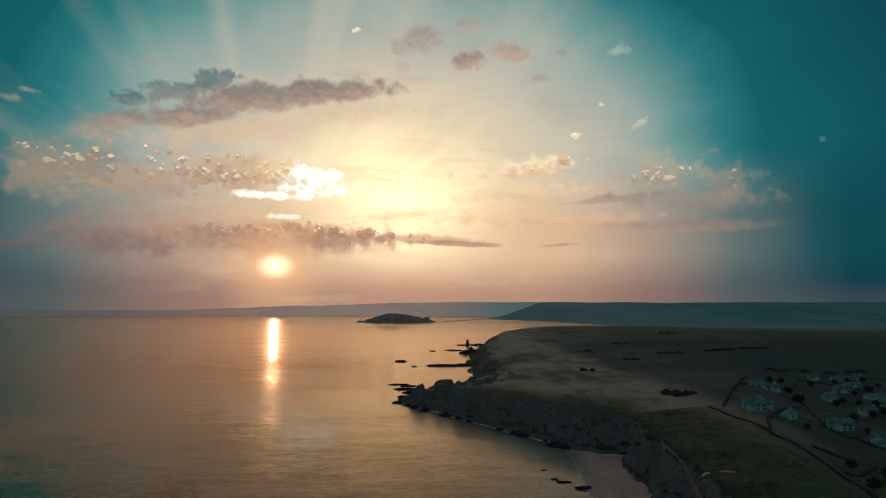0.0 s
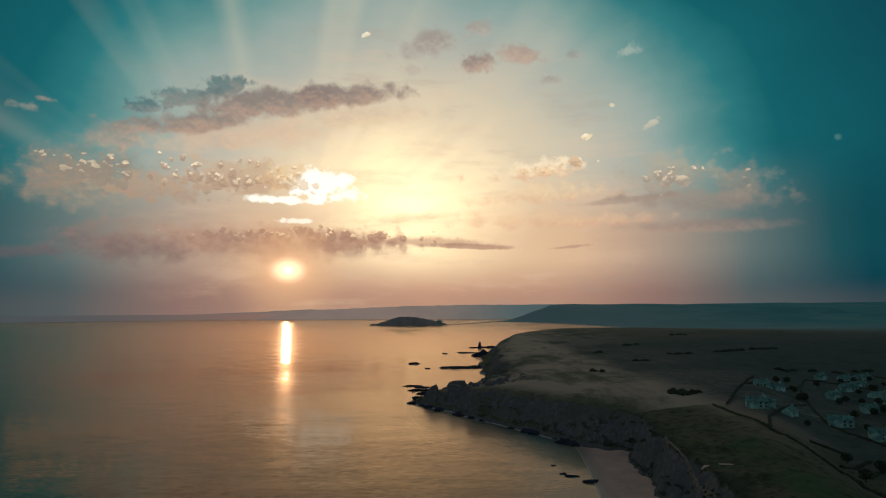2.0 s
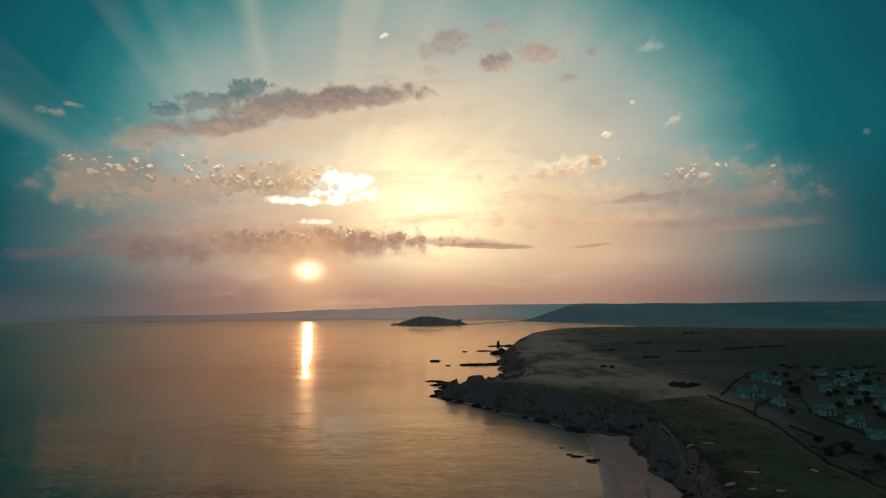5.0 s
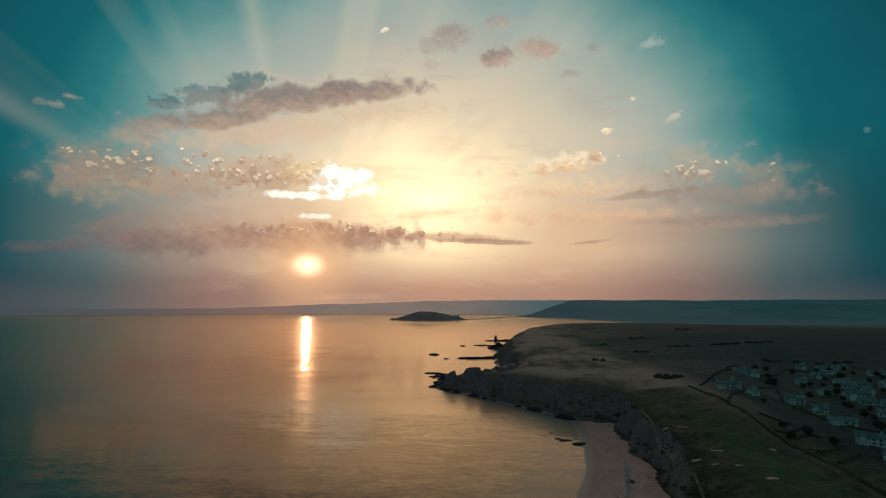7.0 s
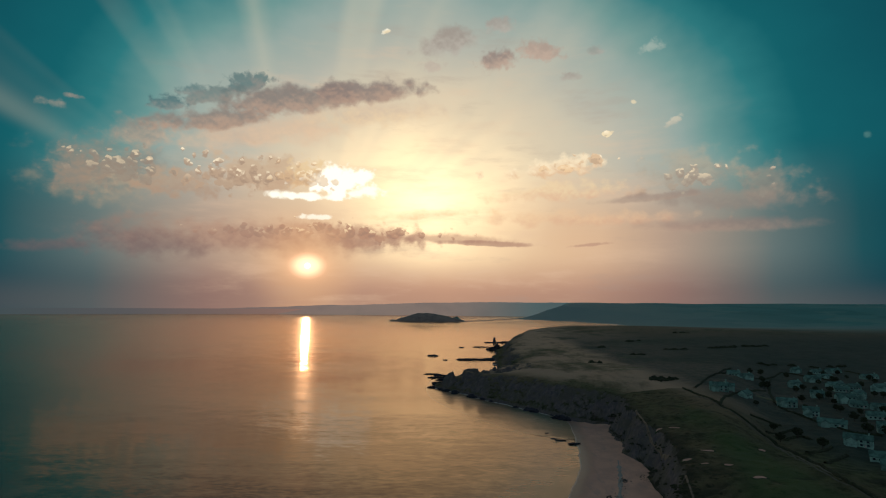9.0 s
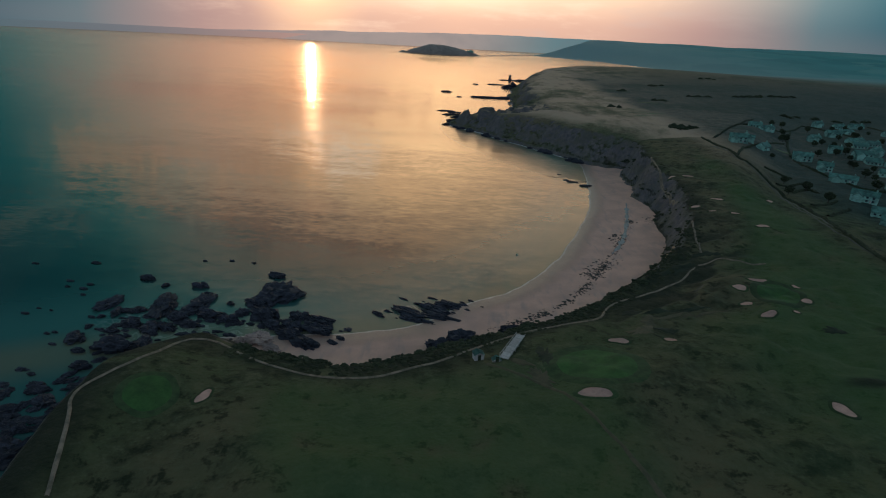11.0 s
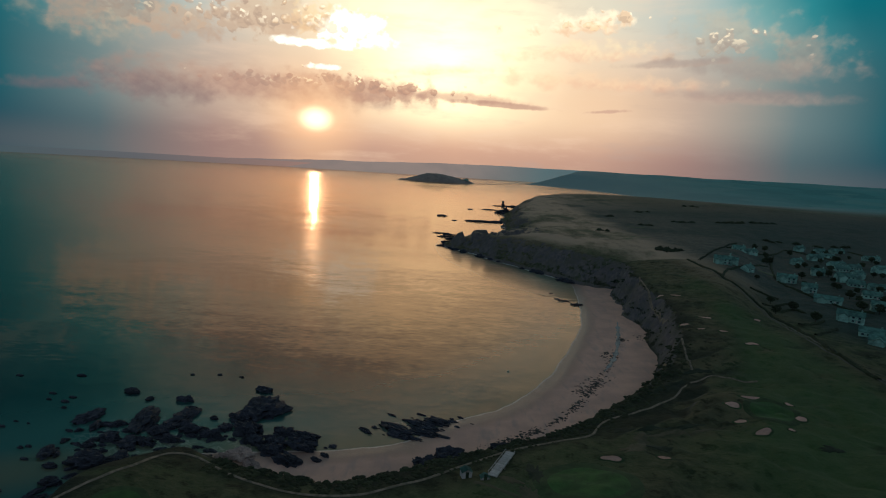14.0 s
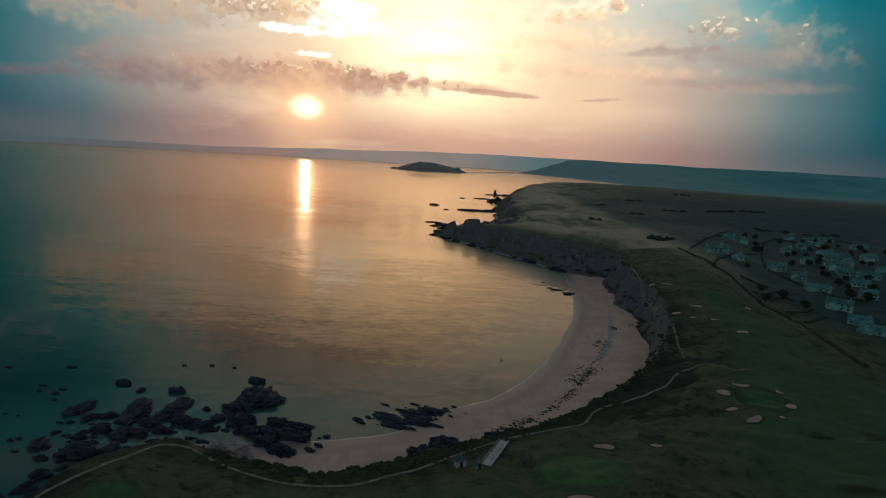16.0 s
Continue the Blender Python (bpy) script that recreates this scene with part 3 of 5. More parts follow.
# cliffs of the headland and the coast behind it
HEADLAND = [(108, 490), (92, 515), (67, 560), (39, 593), (15, 624), (-2, 650), (-14, 668), (2, 700), (18, 712), (30, 730), (52, 742), (76, 775),
            (84, 840), (80, 900), (92, 985), (86, 1040), (96, 1130), (112, 1200), (122, 1300), (150, 1420), (230, 1540), (330, 1700)]
INLET = [(430, 1950), (700, 2250), (900, 2700), (760, 3300), (480, 3760), (440, 3900), (560, 4150), (700, 4500), (720, 5200)]
COAST = rounded(POINT + BEACH_BACK + HEADLAND, 1) + INLET
LAND_RING = COAST + [(6500, 5200), (6500, -700), (-96, -700)]
SHORE = rounded([(-150, 140), (-100, 166), (-70, 172), (-38, 178), (-20, 184), (-8, 192), (2, 205), (13, 213), (24, 221), (35, 236), (49, 261),
                 (61, 291), (74, 323), (84, 355), (91, 392), (98, 440), (103, 475), (101, 500), (104, 530)])
SHORE_RING = SHORE + [(300, 530), (300, 60), (-150, 60)]


def dune_ridges(x, y, d):
    """Long low ridges of the dune links, lying along the shore."""
    u, v = x * 0.80 + y * 0.60, y * 0.80 - x * 0.60
    n = 1 - np.abs(fbm(u / 3.2, v, 13, 3, 27)) * 3.2
    return np.clip(n, 0, 1) * smooth(5, 14, d) * smooth(42, 26, d) * smooth(40, 62, x) * smooth(290, 250, y) * smooth(150, 162, y)


def village_way(x, y):
    """How far a place lies out on the village side of the links: 0 to 1."""
    return smooth(0.475, 0.59, x / np.maximum(y - 5, 1.0)) * smooth(270, 390, np.hypot(x, y - 5))


def land_height(x, y):
    d = line_distance(x, y, COAST)
    d = np.where(inside(x, y, LAND_RING), d, -d)
    near = smooth(1700, 900, y)
    d = d + near * fbm(x, y, 22, 4, 3) * np.interp(y, [150, 260, 420, 600], [2.0, 3.0, 9.0, 12.0]) + near * fbm(x, y, 60, 3, 9) * 16 * smooth(740, 820, y)
    cliff = np.interp(y, [60, 120, 160, 200, 240, 280, 330, 400, 520, 600, 680, 760, 1000, 1300, 2000, 3000],
                      [5, 5, 5, 5, 8, 14, 16, 17, 18, 17, 13, 14, 18, 19, 8, 5])
    cliff = cliff + 6 * smooth(-58, -84, x) * smooth(158, 128, y)
    width = np.interp(y, [60, 160, 230, 300, 400, 500, 650, 1000, 2000], [9, 8, 10, 11, 13, 20, 24, 40, 90])
    crag = fbm(x, y, 9, 4, 11)
    rise = smooth(0, 1, d / width + crag * 0.12 * smooth(200, 330, y) * smooth(1600, 1300, y) + fbm(x, y, 32, 3, 13) * 0.3 * smooth(720, 800, y) * smooth(1600, 1300, y))
    z = np.where(d > 0, 3.0 + cliff * rise, 3.0 + d * 1.5)
    slope = np.clip(d, 0, 55) * 0.165 + np.clip(d - 55, 0, 500) * 0.02
    z = z + slope
    z = z + 14 * np.exp(-((x - 400) / 330) ** 2 - ((y - 1480) / 300) ** 2) * smooth(0, 90, d)
    # ridge that runs down to the headland's tip
    z = z + 5 * np.exp(-((y - 640 - 0.25 * x) / 40) ** 2) * smooth(0, 40, d) * smooth(200, 60, x)
    # craggy crest of the tip, lower than the down
    tip = smooth(125, 55, x) * smooth(600, 650, y) * smooth(790, 740, y)
    spikes = np.abs(fbm(x, y, 15, 3, 15))
    z = z - (z - 3) * 0.46 * tip + tip * smooth(2, 16, d) * (7.5 * smooth(0.08, 0.5, spikes) * (fbm(x, y, 34, 2, 17) > -0.25) - 1.0)
    # far side of the inlet
    far = smooth(1700, 2300, y)
    hills = 118 * smooth(2300, 4650, y + 0.10 * x) + 16 * fbm(x, y, 700, 3, 5)
    z = z * (1 - far) + far * np.where(d > 0, 2 + hills * smooth(0, 350, d), d * 0.2)
    east = smooth(700, 2600, x) * smooth(3600, 1200, y)
    z = z + east * 42
    # hollow in which the village lies
    z = z - 11 * village_way(x, y) * smooth(900, 620, y) * smooth(0, 60, d)
    # folds of the links
    fold = fbm(x, y, 38, 4, 21) * 2.2 + fbm(x, y, 12, 3, 23) * 1.2
    fold = fold + (np.abs(fbm(x, y, 26, 3, 25)) * 5.0 - 1.0) * smooth(54, 70, x) * smooth(175, 150, x) * smooth(255, 225, y)
    z = z + fold * smooth(6, 30, d) * smooth(900, 300, y)
    z = z + 1.4 * dune_ridges(x, y, d)
    return z, d


def axis(stops):
    """Coordinates from (start, step at start) to the next start, the step changing evenly."""
    out = [stops[0][0]]
    for (a, sa), (b, sb) in zip(stops, stops[1:]):
        while out[-1] < b:
            f = min(1, max(0, (out[-1] - a) / (b - a)))
            out.append(out[-1] + sa + (sb - sa) * f)
    return np.array(out)


def sheet(name, X, Y, Z, keep, mat, attributes=()):
    """A grid of quads; keep: which vertices matter."""
    ny, nx = X.shape
    faces = keep[:-1, :-1] | keep[1:, :-1] | keep[:-1, 1:] | keep[1:, 1:]
    j, i = np.nonzero(faces)
    quads = np.stack([j * nx + i, j * nx + i + 1, (j + 1) * nx + i + 1, (j + 1) * nx + i], 1)
    used, inverse = np.unique(quads, return_inverse=True)
    quads = inverse.reshape(quads.shape)
    co = np.stack([X.ravel(), Y.ravel(), Z.ravel()], 1)[used]
    me = bpy.data.meshes.new(name)
    me.vertices.add(len(co))
    me.vertices.foreach_set("co", co.astype(np.float32).ravel())
    me.loops.add(quads.size)
    me.loops.foreach_set("vertex_index", quads.astype(np.int32).ravel())
    me.polygons.add(len(quads))
    me.polygons.foreach_set("loop_start", np.arange(0, quads.size, 4, dtype=np.int32))
    me.update(calc_edges=True)
    me.polygons.foreach_set("use_smooth", np.ones(len(quads), bool))
    for key, values in attributes:
        me.attributes.new(key, "FLOAT", "POINT").data.foreach_set("value", values.ravel()[used].astype(np.float32))
    me.materials.append(mat)
    return new(name, me)


gx = axis([(-200, 1.6), (-130, 0.9), (120, 0.9), (260, 1.6), (420, 5), (1000, 20), (4900, 120)])
gy = axis([(-160, 12), (70, 1.0), (260, 1.0), (420, 1.8), (760, 2.4), (1100, 4), (1700, 10), (2600, 45), (4950, 60)])
GX, GY = np.meshgrid(gx, gy)
GZ, GD = land_height(GX, GY)
mown = 0.85 * smooth(24, 40, GD) * smooth(470, 380, GY) * smooth(60, 110, GX) * smooth(178, 158, GX) * smooth(-0.5, -0.1, fbm(GX, GY, 50, 2, 33))
mown = np.maximum(mown, smooth(12, 30, GD) * smooth(175, 120, GY) * smooth(-0.25, 0.1, fbm(GX, GY, 60, 2, 31)) * smooth(100, 60, GX) * 0.7)
scrub = smooth(24, 7, GD) * (GD > 0) * smooth(560, 420, GY)
ridge = dune_ridges(GX, GY, GD)
scrub = np.maximum(scrub, smooth(0.5, 0.1, ridge) * smooth(5, 14, GD) * smooth(42, 26, GD) * smooth(40, 62, GX) * smooth(290, 250, GY) * smooth(150, 162, GY) * 0.8)
scrub = np.maximum(scrub, smooth(0.22, 0.42, fbm(GX * 0.55, GY, 15, 3, 35)) * smooth(14, 30, GD) * smooth(300, 240, GY) * smooth(85, 105, GX) * 0.85)
# heath thins eastward, which puts the view's darker right side into the colour
heath = smooth(300, 520, GY) * smooth(2000, 1500, GY) * np.where(GY > 480, smooth(8, 45, GD), smooth(40, 90, GD)) * (1 - 0.75 * smooth(220, 420, GX + 14 * fbm(GX, GY, 60, 3, 39)))
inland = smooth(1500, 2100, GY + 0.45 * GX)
meadow_vignette = 0.9 * smooth(184, 236, GX + 12 * fbm(GX, GY, 40, 3, 37)) * smooth(200, 300, GY) * smooth(1500, 900, GY)
ground = sheet("ground", GX, GY, GZ, GZ > -1.5, LAND, (("mown", mown), ("scrub", scrub), ("heath", heath), ("inland", inland), ("meadow_vignette", meadow_vignette)))
tagged(ground, "dark green links turf and heath above rocky cliffs", "ground", kind="structure")

bx, by = np.meshgrid(axis([(-130, 1.0), (150, 1.0)]), axis([(140, 1.0), (520, 1.2)]))
bd = line_distance(bx, by, SHORE)
bd = np.where(inside(bx, by, SHORE_RING), bd, -bd)
bd = bd + fbm(bx, by, 14, 3, 41) * 1.2
BZ = 0.045 * bd + fbm(bx, by, 9, 3, 43) * 0.10 * smooth(0, 12, bd) + 1.2 * smooth(18, 40, bd)
beach = sheet("beach", bx, by, BZ, (BZ > -0.9) & (line_distance(bx, by, BEACH_BACK) < 70) & (bx > -79), SAND)
tagged(beach, "pale pinkish sand of a curved bay, wet at the waterline", "beach", kind="structure")

sx, sy = np.meshgrid(axis([(-5200, 400), (-300, 6), (180, 6), (5200, 400)]), axis([(-700, 60), (60, 6), (800, 8), (5000, 300)]))
sdist = np.minimum(line_distance(sx, sy, SHORE) * 0.09, line_distance(sx, sy, COAST) * 0.7 + 0.9)
reef_wash = np.zeros(sx.shape)
for cx, cy, wx, wy in ((-100, 178, 24, 16), (-64, 178, 18, 9), (-12, 198, 12, 7)):
    reef_wash = np.maximum(reef_wash, np.exp(-((sx - cx) / wx) ** 2 - ((sy - cy) / wy) ** 2))
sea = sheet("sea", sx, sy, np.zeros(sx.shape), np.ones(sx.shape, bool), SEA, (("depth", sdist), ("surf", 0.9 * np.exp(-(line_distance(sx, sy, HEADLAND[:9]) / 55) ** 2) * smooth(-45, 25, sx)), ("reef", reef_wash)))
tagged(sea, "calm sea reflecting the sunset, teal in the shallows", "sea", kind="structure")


def ground_at(x, y):
    xx, yy = np.array([float(x)]), np.array([float(y)])
    return float(land_height(xx, yy)[0][0])


# ---------------------------------------------------------------- helpers for things
def mesh_of(name, bm, mat, shade=False):
    me = bpy.data.meshes.new(name)
    bm.to_mesh(me)
    bm.free()
    me.materials.append(mat)
    if shade:
        me.polygons.foreach_set("use_smooth", np.ones(len(me.polygons), bool))
    return me


def part(name, bm, mat, parent, label="", shade=False):
    ob = new(name, mesh_of(name, bm, mat, shade))
    ob.parent = parent
    return tagged(ob, label)


def thing(name, label, category, m=None, group="", kind=""):
    ob = new(name)
    if m is not None:
        ob.matrix_world = m
    return tagged(ob, label, category, group, kind)


def box(bm, x0, x1, y0, y1, z0, z1, bevel=0.0):
    r = bmesh.ops.create_cube(bm, size=1.0)
    for v in r["verts"]:
        v.co = Vector(((x0 + x1) / 2 + v.co.x * (x1 - x0), (y0 + y1) / 2 + v.co.y * (y1 - y0), (z0 + z1) / 2 + v.co.z * (z1 - z0)))
    if bevel:
        edges = {e for v in r["verts"] for e in v.link_edges}
        bmesh.ops.bevel(bm, geom=list(edges), offset=bevel, segments=1, affect="EDGES")


def heights(xs, ys):
    z = land_height(np.asarray(xs, float), np.asarray(ys, float))[0]
    return z


def drape_patch(name, cx, cy, rx, ry, turn, lift, mat, seed, wobble=0.12, rings=8, spokes=40, dish=0.0, inner=0.0, ragged=0.0):
    """A rounded patch laid on the ground; dish: how far its middle sinks."""
    rr = np.linspace(inner, 1, rings)
    aa = np.linspace(0, 2 * math.pi, spokes, endpoint=False)
    R, A = np.meshgrid(rr, aa, indexing="ij")
    edge = 1 + wobble * (np.sin(2 * A + seed) + 0.7 * np.sin(3 * A + 2.1 * seed) + 0.4 * np.sin(5 * A + seed * 3.7)) / 1.4
    edge = edge * (1 + ragged * fbm(4 * np.cos(A) + 31 * seed, 4 * np.sin(A), 1.2, 4, 91))
    lx, ly = R * edge * rx * np.cos(A), R * edge * ry * np.sin(A)
    c, q = math.cos(radians(turn)), math.sin(radians(turn))
    X, Y = cx + lx * c - ly * q, cy + lx * q + ly * c
    Z = heights(X, Y) + lift - dish * (1 - R ** 2) - 1.4 * lift * R ** 10
    co = np.stack([X - cx, Y - cy, Z], -1).reshape(-1, 3)
    faces = [(i * spokes + j, (i + 1) * spokes + j, (i + 1) * spokes + (j + 1) % spokes, i * spokes + (j + 1) % spokes)
             for i in range(rings - 1) for j in range(spokes)]
    me = bpy.data.meshes.new(name)
    me.from_pydata(co.tolist(), [], faces)
    me.materials.append(mat)
    me.polygons.foreach_set("use_smooth", np.ones(len(faces), bool))
    return me


def ribbon(name, line, width, lift, mat, seed, label, category, kind="structure", cuts=3, ragged=0.25):
    """A strip with a cambered cross section laid on the ground along a line."""
    pts = rounded(line, 3)
    dense = []
    for (ax, ay), (bx_, by_) in zip(pts, pts[1:]):
        n = max(1, int(math.hypot(bx_ - ax, by_ - ay) / 1.2))
        dense += [(ax + (bx_ - ax) * k / n, ay + (by_ - ay) * k / n) for k in range(n)]
    p = np.array(dense)
    t = np.gradient(p, axis=0)
    t /= np.linalg.norm(t, axis=1, keepdims=True) + 1e-9
    nrm = np.stack([-t[:, 1], t[:, 0]], 1)
    w = width * (1 + ragged * fbm(p[:, 0], p[:, 1], 6, 3, seed))
    rows = []
    for k in range(cuts + 2):
        f = k / (cuts + 1) * 2 - 1
        q = p + nrm * (f * w / 2)[:, None]
        rows.append(np.column_stack([q, heights(q[:, 0], q[:, 1]) + lift * (1 - 0.9 * f ** 4)]))
    co = np.concatenate(rows)
    n = len(p)
    faces = [(k * n + i, k * n + i + 1, (k + 1) * n + i + 1, (k + 1) * n + i) for k in range(cuts + 1) for i in range(n - 1)]
    me = bpy.data.meshes.new(name)
    me.from_pydata(co.tolist(), [], [f[::-1] for f in faces])
    me.materials.append(mat)
    me.polygons.foreach_set("use_smooth", np.ones(len(faces), bool))
    return tagged(new(name, me), label, category, kind=kind)


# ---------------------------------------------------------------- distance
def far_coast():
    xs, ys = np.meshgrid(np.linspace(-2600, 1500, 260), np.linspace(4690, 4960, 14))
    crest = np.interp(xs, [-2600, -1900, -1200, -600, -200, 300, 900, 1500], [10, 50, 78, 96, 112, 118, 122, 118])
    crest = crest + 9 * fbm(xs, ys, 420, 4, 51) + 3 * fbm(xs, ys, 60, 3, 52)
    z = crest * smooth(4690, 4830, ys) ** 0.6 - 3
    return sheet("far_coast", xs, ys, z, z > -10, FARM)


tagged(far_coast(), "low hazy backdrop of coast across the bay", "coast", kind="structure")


def island():
    xs, ys = np.meshgrid(np.linspace(-360, 110, 190), np.linspace(3010, 3290, 90))
    crest = np.interp(xs, [-343, -325, -300, -262, -215, -180, -140, -90, -40, 10, 45, 70, 92], [0, 8, 7, 20, 36, 45, 47, 43, 35, 25, 15, 12, 0])
    half = 30 + 90 * np.clip(crest / 55, 0, 1) ** 0.5
    v = np.abs(ys - 3145) / half
    z = crest * np.clip(1 - v ** 2.4, 0, 1) ** 0.7 + 4 * fbm(xs, ys, 40, 4, 61) * smooth(2, 12, crest)
    z = np.where((crest < 0.5) | (v > 1.05), -3, z - 0.8)
    ob = sheet("island", xs, ys, z, z > -2, ISLEM)
    return tagged(ob, "rounded tidal island of dark turf and cliffs in calm sea", "island")


def island_hotel():
    home = thing("hotel", "small pale building on the island's shore side", "building", pose(38, 3120, 15.5, 0, 0, 8))
    bm = bmesh.new()
    box(bm, -16, 16, -6, 6, -3, 9)
    box(bm, -4, 8, -7, 5, 9, 13)
    part("wall", bm, WALLM, home)
    bm = bmesh.new()
    box(bm, -16.6, 16.6, -6.6, 6.6, 9.01, 9.6)
    box(bm, -4.6, 8.6, -7.6, 5.6, 13, 13.6)
    part("roof", bm, ROOFM, home)


def haze_glow_build(N, b, geo):
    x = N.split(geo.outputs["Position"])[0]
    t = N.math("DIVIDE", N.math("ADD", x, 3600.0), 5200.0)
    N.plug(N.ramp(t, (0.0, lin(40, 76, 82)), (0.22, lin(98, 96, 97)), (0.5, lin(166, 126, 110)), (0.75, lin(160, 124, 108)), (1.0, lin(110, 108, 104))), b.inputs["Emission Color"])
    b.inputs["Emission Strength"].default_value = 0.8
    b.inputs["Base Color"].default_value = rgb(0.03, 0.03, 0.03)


def sea_haze_strip():
    """Added glowing strip, the hazy rim of the open sea, beyond the far coast."""
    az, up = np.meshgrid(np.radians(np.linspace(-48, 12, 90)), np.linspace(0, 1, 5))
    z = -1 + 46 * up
    return sheet("backdrop", 4870 * np.sin(az), 50 + 4870 * np.cos(az), z, z > -5, material("sea_haze_strip", haze_glow_build))


tagged(sea_haze_strip(), "added strip glowing as salmon haze on the sea rim", "horizon", kind="structure")
island()
island_hotel()
sx2, sy2 = np.meshgrid(np.linspace(0, 1, 90), np.linspace(-1, 1, 9))
bar = sheet("sand_bar", 85 + 380 * sx2, 3110 + 800 * sx2 + 26 * sy2 * (0.6 + sx2), 3.2 * (1 - sy2 ** 2) - 0.3 + 0 * sx2, sx2 > -1, SAND)
tagged(bar, "thin tidal sand bar joining island and shore", "sand bar", kind="structure")


# ---------------------------------------------------------------- rocks
def rock_mesh(seed, detail=4):
    """A craggy block: tilted strata, cracks and a broken outline."""
    bm = bmesh.new()
    bmesh.ops.create_icosphere(bm, subdivisions=detail, radius=1.0)
    off = Vector((seed * 7.3, seed * 3.1, seed * 5.7))
    for v in bm.verts:
        n = v.co.normalized()
        a = noise.noise(n * 1.2 + off) * 0.42 + noise.noise(n * 2.6 + off) * 0.30
        a -= max(0.0, 0.16 - abs(noise.noise(n * 3.4 + off * 2))) * 1.3
        a += noise.noise(n * 9.0 + off) * 0.10
        p = n * (0.88 + a)
        lean = p.z + 0.5 * p.y + 0.12 * noise.noise(p * 2 + off)
        p.z += 0.75 * (math.floor(lean * 4.5) / 4.5 + 0.11 - lean)
        step_x = math.floor(p.x * 3.5 + p.y * 1.5) / 3.5 - (p.x + p.y * 1.5 / 3.5)
        p.x += 0.35 * step_x
        v.co = p
    return mesh_of("rock", bm, REEF)


ROCKS = [rock_mesh(k) for k in range(9)]
rng = random.Random(7)


def rock(x, y, z, lx, ly, lz, turn, label, group, tilt=0.0):
    ob = new("rock", ROCKS[rng.randrange(len(ROCKS))])
    ob.matrix_world = pose(x, y, z, rng.uniform(-6, 6), tilt, turn) @ Matrix.Diagonal((lx * 1.15, ly * 1.2, lz, 1))
    return tagged(ob, label, "rock", group)


NEAR = "reef below the near point"
DARK = "dark weed-covered reef rock standing in shallow water"
# the larger rocks, from the sand out to the open water: x, y, half length, half width, height, turn
REEF_EAST = ((-68, 202, 8.3, 8.1, 2.6, -15), (-74, 221, 4.1, 1.7, 1.4, -19), (-73, 195, 5.7, 2.4, 2, -20), (-67, 186, 7.7, 3.2, 2.6, -33), (-76, 187, 2.6, 2.1, 0.9, -7),
             (-55, 187, 4.6, 2.2, 1.6, -22), (-47, 185, 4.9, 2.1, 1.7, -19), (-38, 174, 1.9, 0.8, 0.7, -35), (-40, 171, 2.4, 1, 0.8, -37), (-55, 174, 5.7, 2.4, 2, -22),
             (-48, 168, 5.4, 2.3, 1.9, -29), (-47, 179, 6.3, 2.6, 2.2, -20), (-56, 180, 4.8, 2, 1.7, -30), (-62, 179, 4.4, 1.8, 1.5, -31))
REEF_MID = ((-105, 189, 4.5, 8.7, 1.6, 15), (-123, 211, 3.3, 1.4, 1.1, -8), (-113, 206, 1.5, 1.7, 0.5, 4), (-100, 207, 3.6, 1.5, 1.3, -6), (-94, 201, 1.9, 0.8, 0.7, -8),
             (-93, 192, 4, 5.5, 1.4, -5), (-83, 194, 1.8, 0.8, 0.6, -19), (-95, 186, 3.5, 2.2, 1.2, -16), (-97, 181, 4, 1.7, 1.4, -19), (-87, 184, 4.4, 1.8, 1.6, -7),
             (-79, 182, 4.2, 1.8, 1.5, -11), (-97, 174, 4, 1.7, 1.4, -23), (-102, 173, 3.3, 3.1, 1.1, 12), (-90, 177, 3.7, 1.6, 1.3, -21))
REEF_WEST = ((-125, 188, 3.3, 4.6, 1.2, -20), (-119, 183, 1.9, 3.2, 0.7, 18), (-116, 184, 2.7, 1.3, 0.9, 5), (-112, 185, 2.5, 1.9, 0.9, -12), (-113, 170, 2.7, 1.2, 0.9, -4),
             (-109, 175, 4.2, 1.9, 1.5, -13), (-122, 172, 1.3, 1.2, 0.5, 22), (-122, 179, 1.3, 0.9, 0.5, -5), (-107, 160, 7, 2.9, 2.4, 2), (-99, 163, 3.1, 3.5, 1.1, 8),
             (-122, 164, 2.6, 3, 0.9, 16), (-119, 164, 1.2, 1.9, 0.5, 28), (-116, 157, 2.3, 1, 0.8, -1), (-110, 149, 3.5, 1.5, 1.2, 0))
for x, y, a, b, h, r in REEF_EAST + REEF_MID + REEF_WEST:
    rock(x, y, 0.2, a * 0.92, b * 1.15, h * 1.35, r, DARK, NEAR)
# scattered smaller ones
for cx, cy, wx, wy, n, lo, hi, r in ((-60, 180, 24, 8, 40, 0.7, 2.2, -28), (-100, 178, 20, 10, 46, 0.7, 2.4, -10), (-112, 166, 10, 8, 18, 0.8, 2.2, 0),
                                     (-107, 146, 6, 9, 16, 0.9, 2.6, 30), (-101, 130, 4, 14, 20, 1.0, 2.8, 60), (-104, 112, 6, 12, 18, 1.2, 3.2, 30), (-112, 124, 7, 14, 26, 1.4, 3.6, 20), (-122, 132, 7, 8, 14, 1.0, 2.6, 10), (-84, 170, 14, 4, 26, 0.6, 1.8, 0)):
    for _ in range(n):
        a = rng.uniform(lo, hi)
        rock(cx + rng.gauss(0, 0.5) * wx, cy + rng.gauss(0, 0.5) * wy, 0.0, a, a * rng.uniform(0.35, 0.8), a * rng.uniform(0.28, 0.5),
             r + rng.gauss(0, 18), "small dark reef rock just breaking the calm water", NEAR)
